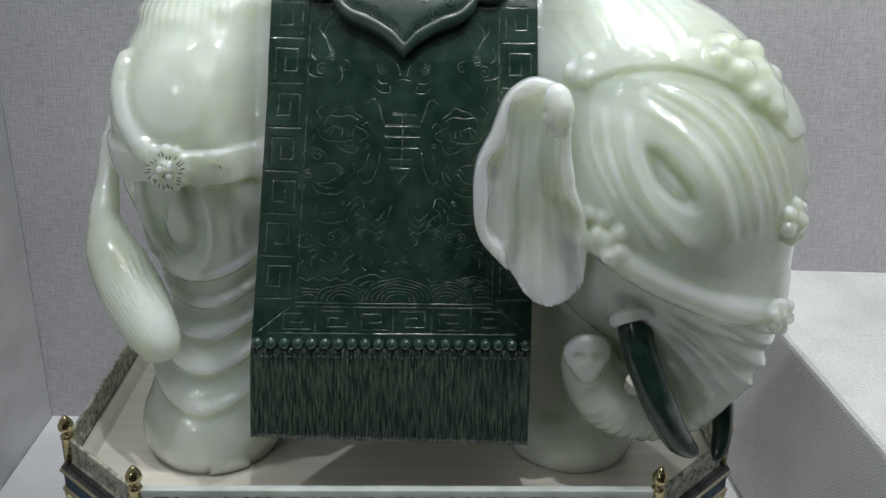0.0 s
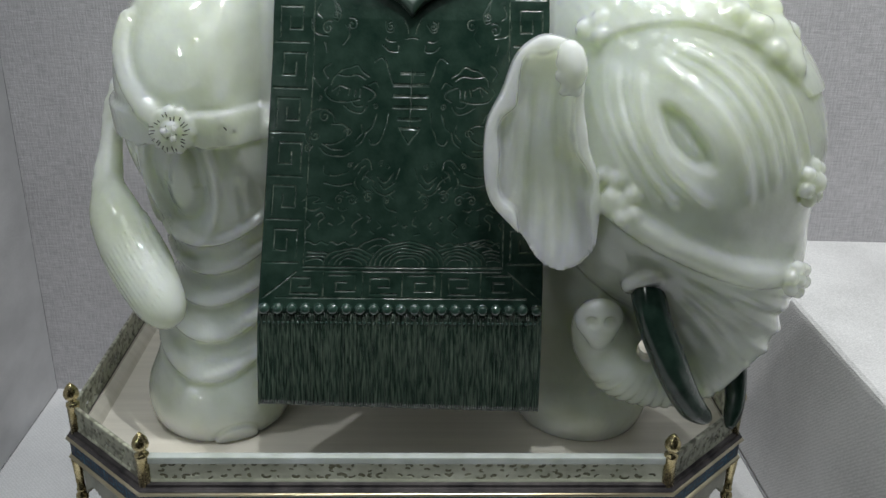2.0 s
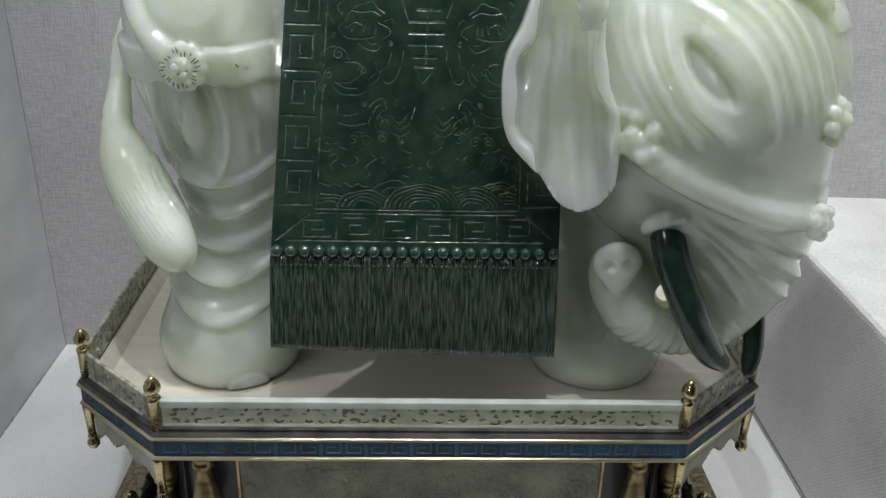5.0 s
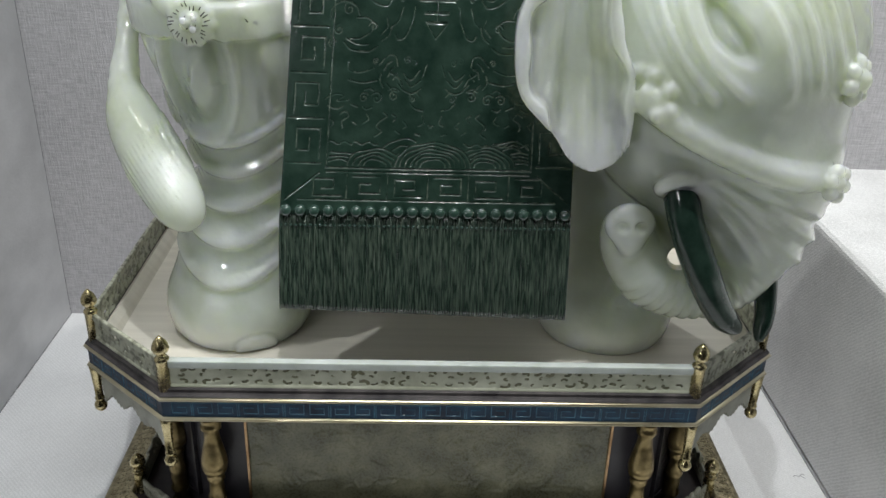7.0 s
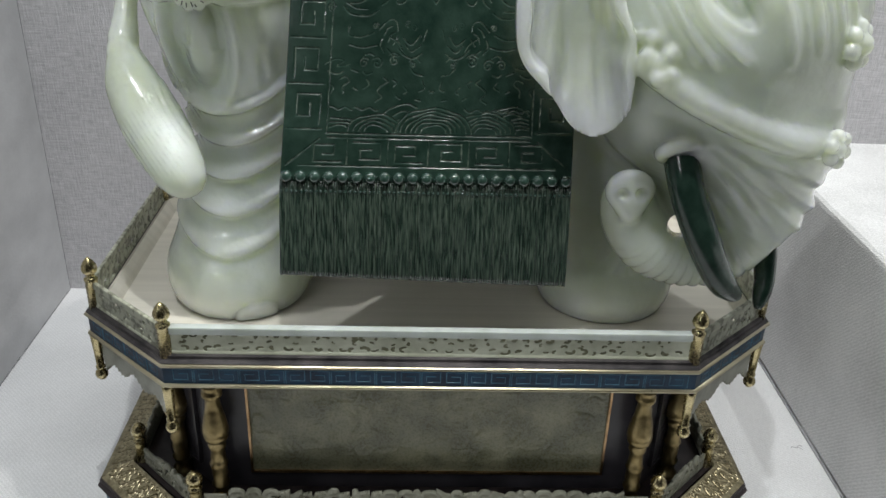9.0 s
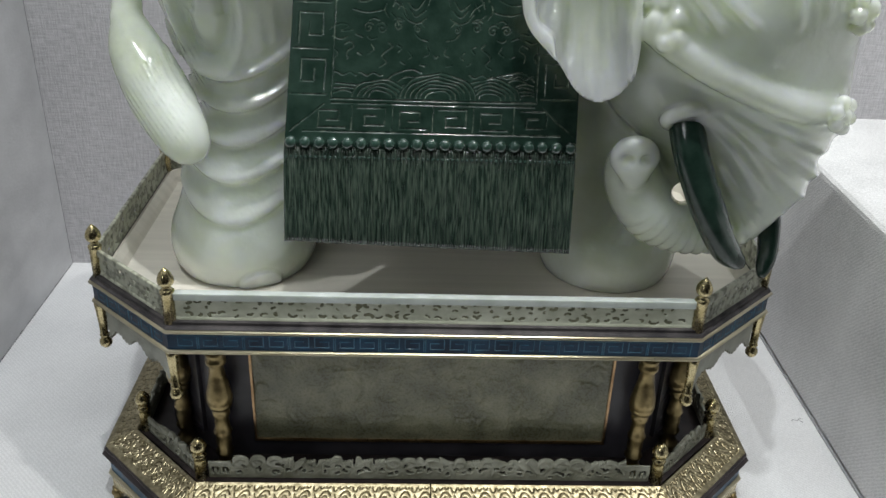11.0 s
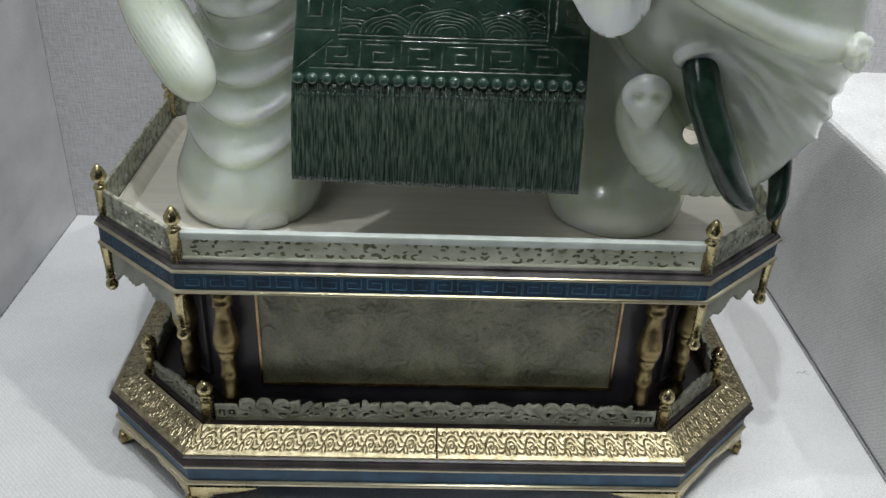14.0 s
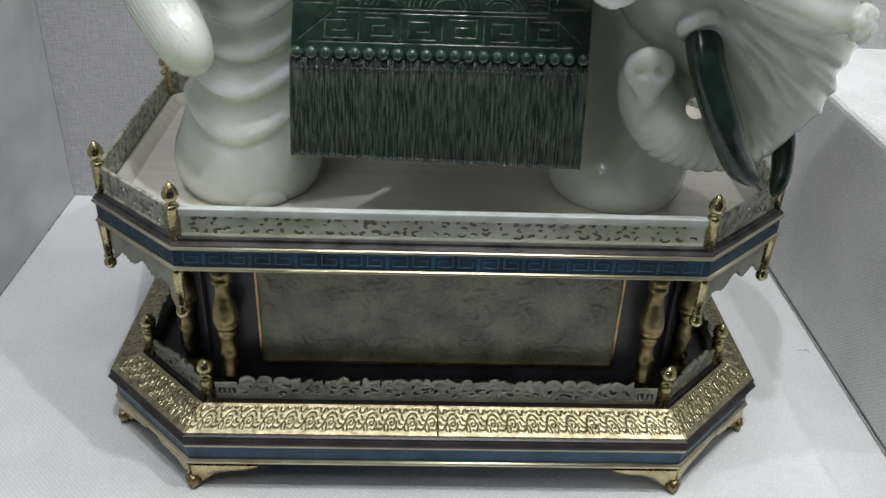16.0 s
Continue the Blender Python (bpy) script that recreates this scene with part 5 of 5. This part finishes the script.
fringe(False)
fringe(True)
bm = bmesh.new()
bmesh.ops.create_uvsphere(bm, u_segments=16, v_segments=10, radius=0.0051)
BEAD = bpy.data.meshes.new("bead")
bm.to_mesh(BEAD)
bm.free()
BEAD.materials.append(BEAD_JADE)
BEAD.polygons.foreach_set("use_smooth", np.full(len(BEAD.polygons), True))
bm = bmesh.new()
bmesh.ops.create_uvsphere(bm, u_segments=10, v_segments=7, radius=0.0016)
SEED = bpy.data.meshes.new("seed_bead")
bm.to_mesh(SEED)
bm.free()
SEED.materials.append(BEAD_JADE)
SEED.polygons.foreach_set("use_smooth", np.full(len(SEED.polygons), True))
for k in range(21):
    shared("bead", BEAD, cloth, Matrix.Translation(cloth_at(-0.955 + 1.91 * k / 20, 0.4080, 0.0022)))
for k in range(60):
    shared("seed_bead", SEED, cloth, Matrix.Translation(cloth_at(-0.985 + 1.97 * k / 59, 0.3972, 0.0012)))



# engraved lines; u in metres from the middle line
def on_cloth(u, v, lift):
    return cloth_at(u / 0.1115, v, lift)


lines = []


def key_unit(cx, cz, w, hgt, sx, sz, tall):
    """One hook of the key border."""
    pts = [(-0.9, 1), (0.80, 1), (0.80, -0.70), (-0.45, -0.70), (-0.45, 0.25), (0.25, 0.25)]
    if tall:
        pts = [(b, a) for a, b in pts]
    return dense([(cx + sx * a * w / 2, cz + sz * b * hgt / 2) for a, b in pts], 0.006)


BORD = 0.033                                # border width
z = 0.4440
k = 0
while z < 0.735:
    for sgn in (-1, 1):
        lines.append(key_unit(sgn * (0.1115 - 0.0165), z + 0.0155, 0.021, 0.026, sgn * (1 if k % 2 else -1), 1, True))
        lines.append(dense([(sgn * 0.1090, z), (sgn * (0.1115 - BORD + 0.004), z)]))
    z += 0.0335
    k += 1
for sgn in (-1, 1):
    lines.append(dense([(sgn * (0.1115 - BORD), 0.4410), (sgn * (0.1115 - BORD), 0.738)]))
    lines.append(dense([(sgn * (0.1115 - BORD + 0.005), 0.4370), (sgn * 0.1080, 0.4165)]))
lines.append(dense([(-0.0775, 0.4380), (0.0775, 0.4380)]))
lines.append(dense([(-0.0980, 0.4165), (0.0980, 0.4165)]))
for k in range(6):
    lines.append(key_unit(-0.0775 + 0.031 * k, 0.4272, 0.0245, 0.0150, 1 if k % 2 else -1, 1 if k % 2 else -1, False))
    if k:
        lines.append(dense([(-0.093 + 0.031 * k, 0.418), (-0.093 + 0.031 * k, 0.4365)]))
lines.append(dense([(-0.0785, 0.4412), (0.0785, 0.4412)]))
wave_lines, motif = [], []
WAVES = ((0.003, 0.0290, 0.0185, 6), (-0.041, 0.0215, 0.0130, 4), (0.043, 0.0230, 0.0155, 5), (0.070, 0.0190, 0.0115, 4), (-0.070, 0.0180, 0.0100, 3), (-0.020, 0.0200, 0.0210, 3), (0.062, 0.0200, 0.0205, 3))
for k, (cx, rx, ry0, count) in enumerate(WAVES):   # rolling waves; each lies behind those before it
    for r in range(count):
        g = 1 - 0.8 * r / count
        run = []
        for x, y in arc(cx, 0, rx * g, ry0 * g, 0, 180, 33):
            y += 0.0006 * math.sin(x * 300 + r)
            hidden = abs(x) > 0.0765 or any(((x - o) / a) ** 2 + (y / b) ** 2 < 1.06 for o, a, b, n in WAVES[:k])
            if hidden:
                if len(run) > 2:
                    wave_lines.append(run)
                run = []
            else:
                run.append((x, 0.4430 + max(0, y)))
        if len(run) > 2:
            wave_lines.append(run)
for k in range(5):                          # broken crests
    cx = (-0.068, -0.048, 0.036, 0.052, 0.068)[k]
    wave_lines.append([(cx - 0.010 + 0.0018 * i, 0.4600 + 0.0012 * math.sin(i * 1.1 + k)) for i in range(11)])


def mirrored(strokes, curls):
    """Strokes and curls of one half, in millimetres from the middle line and from the cloth's foot, cut on both halves."""
    for sgn in (-1, 1):
        for st in strokes:
            p = [(sgn * -u / 1000, v / 1000) for u, v in st]
            motif.append([tuple(q) for q in catmull(p, 6 * len(p))] if len(p) > 2 else dense(p))
        for u, v, r, start, hand in curls:
            motif.append(spiral(sgn * -u / 1000, v / 1000, r / 1000, 1.3, start if sgn < 0 else math.pi - start, hand * -sgn, 18))


# clouds with streaming ribbons, under the flap
mirrored([[(-69, 661), (-70, 653), (-64, 645), (-61, 636), (-59, 630)], [(-61, 659), (-66, 651), (-61, 641), (-57, 634), (-59, 628), (-63, 629)],
          [(-80, 629), (-80, 622), (-75, 618), (-67, 617)], [(-70, 612), (-68, 605)], [(-53, 625), (-50, 618), (-55, 611)], [(-74, 640), (-76, 634), (-72, 630)]],
         [(-67, 623, 5.2, 1.0, 1), (-48, 626, 4.6, 2.0, -1), (-61, 632, 3.0, 0.5, 1)])
# flames beside the middle
mirrored([[(-21, 628), (-20, 622), (-16, 621), (-12, 626)], [(-21, 616), (-18, 614), (-13, 614)], [(-23, 611), (-18, 607), (-11, 607), (-11, 611)], [(-5, 616), (0, 617)], [(-7, 630), (-4, 624), (-3, 620)]],
         [(-17, 625, 3.2, 1.5, 1)])
# bats
mirrored([[(-66, 580), (-68, 576), (-62, 570), (-50, 569), (-40, 571)], [(-33, 570), (-28, 573), (-29, 577), (-37, 581)], [(-62, 577), (-56, 581), (-50, 579)],
          [(-63, 582), (-61, 587), (-54, 593), (-49, 594), (-43, 596), (-39, 592), (-33, 588)], [(-58, 589), (-50, 588), (-42, 589), (-36, 586)], [(-79, 589), (-76, 584), (-72, 580)],
          [(-48, 579), (-49, 574)], [(-44, 578), (-44, 573)], [(-40, 579), (-40, 573)], [(-56, 579), (-58, 574)], [(-52, 566), (-46, 562), (-38, 561), (-34, 566)], [(-47, 570), (-43, 566), (-38, 566)],
          [(-66, 586), (-70, 592), (-64, 597)], [(-33, 582), (-28, 584), (-25, 580)]],
         [(-72, 571, 2.4, 0.5, 1), (-27, 566, 2.2, 2.5, -1)])
# arched frame of the middle motif
mirrored([[(-29, 599), (-24, 602), (-20, 598), (-18, 591), (-15.5, 585), (-13.5, 583)], [(-17, 561), (-18, 552), (-21, 544), (-24, 538.5), (-29, 537.5), (-31, 541)], [(-26, 560), (-29, 551), (-35, 545)]], [])
for v, a, b in ((591.4, 8, 11), (582.8, 13.5, 15.5), (574.6, 13.5, 14.5), (566.3, 13.5, 13.5), (557.3, 9, 9), (550.3, 8, 8)):
    motif.append(dense([(-a / 1000, v / 1000), (b / 1000, v / 1000)], 0.002))
    motif.append(dense([(-a / 1000, v / 1000 - 0.0012), (b / 1000, v / 1000 - 0.0012)], 0.002))
motif.append(dense([(-0.0080, 0.5495), (0.0, 0.5380), (0.0085, 0.5495)], 0.003))
motif.append(dense([(0.0006, 0.593), (0.0006, 0.5515)], 0.003))
# rolling clouds under the bats
mirrored([[(-81, 550), (-80, 558), (-72, 563), (-62, 560), (-59, 554)], [(-61, 552), (-53, 552), (-48, 548), (-50, 542), (-57, 537.5), (-65, 536.5)], [(-38, 552), (-37, 546), (-42, 540)], [(-34, 547), (-36, 540), (-41, 536)],
          [(-70, 534), (-64, 529), (-51, 528), (-44, 532)], [(-68, 537), (-60, 533), (-52, 533)], [(-82, 544), (-80, 538), (-76, 534)], [(-66, 520), (-65, 514), (-56, 512.5), (-46, 516)], [(-65, 507), (-54, 505), (-43, 507)]],
         [(-67, 558, 5.4, 0.5, 1), (-74, 543, 4.2, 1.5, 1), (-48, 546, 3.4, 3.0, -1), (-79, 533, 3.0, 2.0, 1)])
# palmettes
mirrored([[(-42, 518.5), (-37, 524), (-33, 526), (-29.5, 524), (-28, 518)], [(-38, 515), (-36, 519), (-33, 521)], [(-35, 510), (-33, 515), (-30, 517)], [(-31, 508), (-28, 513)], [(-40, 512), (-41, 507), (-38, 502)],
          [(-24, 513), (-17, 508), (-11, 515)], [(-22, 508), (-17, 503), (-10, 508)], [(-8.5, 511), (-6, 519)], [(-27, 505), (-22, 500), (-15, 498), (-9, 502)], [(-36, 505), (-32, 501), (-30, 497)], [(-33, 513), (-27, 509), (-24, 504)]],
         [(-20.5, 522.5, 2.7, 1.0, 1), (-15.5, 520.5, 2.3, 2.0, -1), (-45, 521, 2.4, 0.5, 1)])
# a row of small clouds
mirrored([[(-82, 492), (-75, 496), (-68, 495), (-73, 491), (-64, 492)], [(-52, 499.5), (-49, 501), (-45, 499.5)], [(-53, 487.5), (-50, 485.5), (-46, 487)], [(-34, 500), (-30, 502), (-26, 500)], [(-18, 496), (-14, 499), (-10, 496)],
          [(-17, 491), (-13, 487), (-7, 485.5)], [(-62, 489), (-57, 487)], [(-80, 487), (-73, 485), (-68, 487)]],
         [(-52.5, 494, 4.0, 0.6, 1), (-42.5, 494, 4.6, 2.6, -1), (-29.5, 496, 4.0, 1.0, 1), (-15, 494, 2.4, 2.0, 1)])
# wriggling vapour over the waves
mirrored([[(-70, 481.5), (-66, 483.5), (-63.5, 480), (-68, 476), (-67.5, 471)], [(-60, 475.5), (-57, 474)], [(-37, 483.5), (-34, 480.5), (-39, 477), (-41.5, 473), (-38, 469), (-42.5, 465.5)], [(-21.5, 477.5), (-18.5, 474), (-21, 472)],
          [(-7.5, 481.5), (-6, 476), (-9.5, 474)], [(-2, 474.5), (1, 473)], [(-30, 482), (-27, 480), (-29, 477)], [(-50, 482), (-48, 478), (-52, 475)], [(-27, 470), (-24, 468)], [(-12, 468), (-8, 467)], [(-78, 478), (-75, 475), (-77, 471)]], [])

# the carved face: grooves cut into a fine skin over the panel, in sections
CUT = 0.00045
us, zs = np.arange(-0.1115, 0.11151, CUT), np.arange(0.4048, 0.7000, CUT)
cut_depth = np.zeros((len(us), len(zs)))


def engrave(polylines, width, depth):
    for line in polylines:
        p = np.array(line, float)
        for a, b in zip(p, p[1:]):
            lo_, hi_ = np.minimum(a, b) - width, np.maximum(a, b) + width
            i0, i1 = np.searchsorted(us, (lo_[0], hi_[0]))
            k0, k1 = np.searchsorted(zs, (lo_[1], hi_[1]))
            if i1 <= i0 or k1 <= k0:
                continue
            U, Z = us[i0:i1, None], zs[None, k0:k1]
            ab = b - a
            t = np.clip(((U - a[0]) * ab[0] + (Z - a[1]) * ab[1]) / max(float(ab @ ab), 1e-12), 0, 1)
            d = np.hypot(U - a[0] - t * ab[0], Z - a[1] - t * ab[1])
            cut_depth[i0:i1, k0:k1] = np.maximum(cut_depth[i0:i1, k0:k1], depth * (1 - step01(0.15, 1.0, d / (width / 2))))


engrave(lines, 0.0017, 0.0009)
engrave(wave_lines, 0.0013, 0.0009)
engrave(motif, 0.0012, 0.0008)
wobble = np.array([[noise.noise((u * 70, z * 70, 3.0)) + 0.5 * noise.noise((u * 190, z * 190, 8.0)) for z in zs[::8]] for u in us[::8]])
wobble = np.repeat(np.repeat(wobble, 8, 0), 8, 1)[:len(us), :len(zs)]
for k in range(6):
    wobble[1:-1, 1:-1] = (wobble[:-2, 1:-1] + wobble[2:, 1:-1] + wobble[1:-1, :-2] + wobble[1:-1, 2:]) / 4
cut_depth *= 0.70 + 0.30 * np.clip(2.2 * wobble, -1.6, 1)
lift = 0.0010 - cut_depth + 0.00010 * wobble
lift[0], lift[-1], lift[:, 0], lift[:, -1] = -0.001, -0.001, -0.001, -0.001
SUW = us[:, None] / 0.1115 + 0 * zs[None, :]
ZW = zs[None, :] + 0 * us[:, None]
slope = (np.interp(ZW + 0.004, SZ, SY) - np.interp(ZW - 0.004, SZ, SY)) / 0.008
scale_n = 1 / np.sqrt(1 + slope ** 2)
SKIN = np.stack([cloth_mid(ZW) + SUW * cloth_half(ZW),
                 np.interp(ZW, SZ, SY) + 0.005 * SUW ** 2 * np.clip((ZW - 0.42) / 0.08, 0.05, 1.0) - lift * scale_n,
                 ZW + lift * slope * scale_n], -1)


def carved_section(name, u0, u1, z0, z1, label):
    i0, i1 = np.searchsorted(us, (u0, u1))
    k0, k1 = np.searchsorted(zs, (z0, z1))
    i1, k1 = min(i1, len(us) - 1), min(k1, len(zs) - 1)
    block = SKIN[i0:i1 + 1, k0:k1 + 1]
    nu, nz = block.shape[:2]
    idx = np.arange(nu * nz).reshape(nu, nz)
    quads = np.stack([idx[:-1, :-1], idx[1:, :-1], idx[1:, 1:], idx[:-1, 1:]], -1).reshape(-1, 4)
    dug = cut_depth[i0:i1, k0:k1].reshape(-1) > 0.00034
    ob = new(name, mesh_of(name, block.reshape(-1, 3), quads, [GREEN_JADE, LINE_GLINT_JADE], dug.astype(np.int32), True))
    ob.parent = near
    return tagged(ob, label)


EDGE = 0.1115 - BORD
carved_section("key_border", -0.2, -EDGE, 0.4405, 0.8, "engraved key-pattern border")
carved_section("key_border", EDGE, 0.2, 0.4405, 0.8, "engraved key-pattern border")
carved_section("key_border", -0.2, 0.2, 0.40, 0.4405, "engraved key-pattern border")
carved_section("wave_carving", -EDGE, EDGE, 0.4405, 0.4640, "engraved rolling waves")
carved_section("cloud_carving", -EDGE, EDGE, 0.4640, 0.8, "engraved clouds, bats and a barred ritual motif")

# lobed saddle flap above, lying on the cloth
flap = tagged(new("saddle_flap"), "lobed dark green jade flap lying on the saddle cloth", "saddle flap")


def flap_edge(s):
    """Lower edge height over s from -1 to 1: a pointed middle lobe and two side lobes."""
    return float(np.interp(abs(s) * 0.096, (0, 0.009, 0.020, 0.031, 0.042, 0.050, 0.056, 0.059, 0.062, 0.070, 0.080, 0.088, 0.096),
                           (0.6312, 0.6400, 0.6462, 0.6515, 0.6545, 0.6585, 0.6640, 0.6700, 0.6730, 0.6715, 0.6735, 0.6800, 0.7000)))


bm = bmesh.new()
grid = []
NF = 128
for a in range(NF + 1):
    s = -1 + 2 * a / NF
    z0 = flap_edge(s)
    col = []
    for rise, l in ((0, -0.001), (0.0, 0.0090), (0.0010, 0.0104), (0.006, 0.0108), (0.009, 0.0108), (0.0098, 0.0098), (0.0106, 0.0104), (0.019, 0.0104), (0.026, 0.0104), (0.034, 0.0104), (0.044, 0.0104), (0.056, 0.0104), (0.07, 0.0104), (0.085, 0.0104), (0.2, 0.0104)):
        zz = min(0.741, z0 + rise)
        col.append(bm.verts.new(on_cloth(s * 0.096, zz, l)))
    grid.append(col)
for a, b in zip(grid, grid[1:]):
    for k in range(len(a) - 1):
        bm.faces.new((a[k], b[k], b[k + 1], a[k + 1]))
part("flap_plate", bm, FLAP_JADE, flap, smooth=True)
fl = [[(s * 0.096, flap_edge(s) + 0.0100) for s in np.linspace(-0.98, 0.98, 70)]]
fl += [[(sgn * 0.002 + sgn * 0.0036 * i, 0.668 + 0.0125 * (i / 12) ** 0.6 + 0.0018 * math.sin(i * 0.9)) for i in range(13)] for sgn in (-1, 1)]
for sgn in (-1, 1):
    for cx, cz, r in ((0.010, 0.652, 0.006), (0.024, 0.662, 0.0055), (0.038, 0.672, 0.0060), (0.054, 0.680, 0.0055), (0.016, 0.675, 0.0075), (0.030, 0.688, 0.0065), (0.070, 0.694, 0.006)):
        fl.append(spiral(sgn * cx, cz, r, 1.4, 2.0, sgn, 18))
part("flap_carving", ribs(fl, lambda u, v, l: on_cloth(u, v, l + 0.0104), 0.0009, 0.0005), LINE_GLINT_JADE, flap, "engraved scrolls")
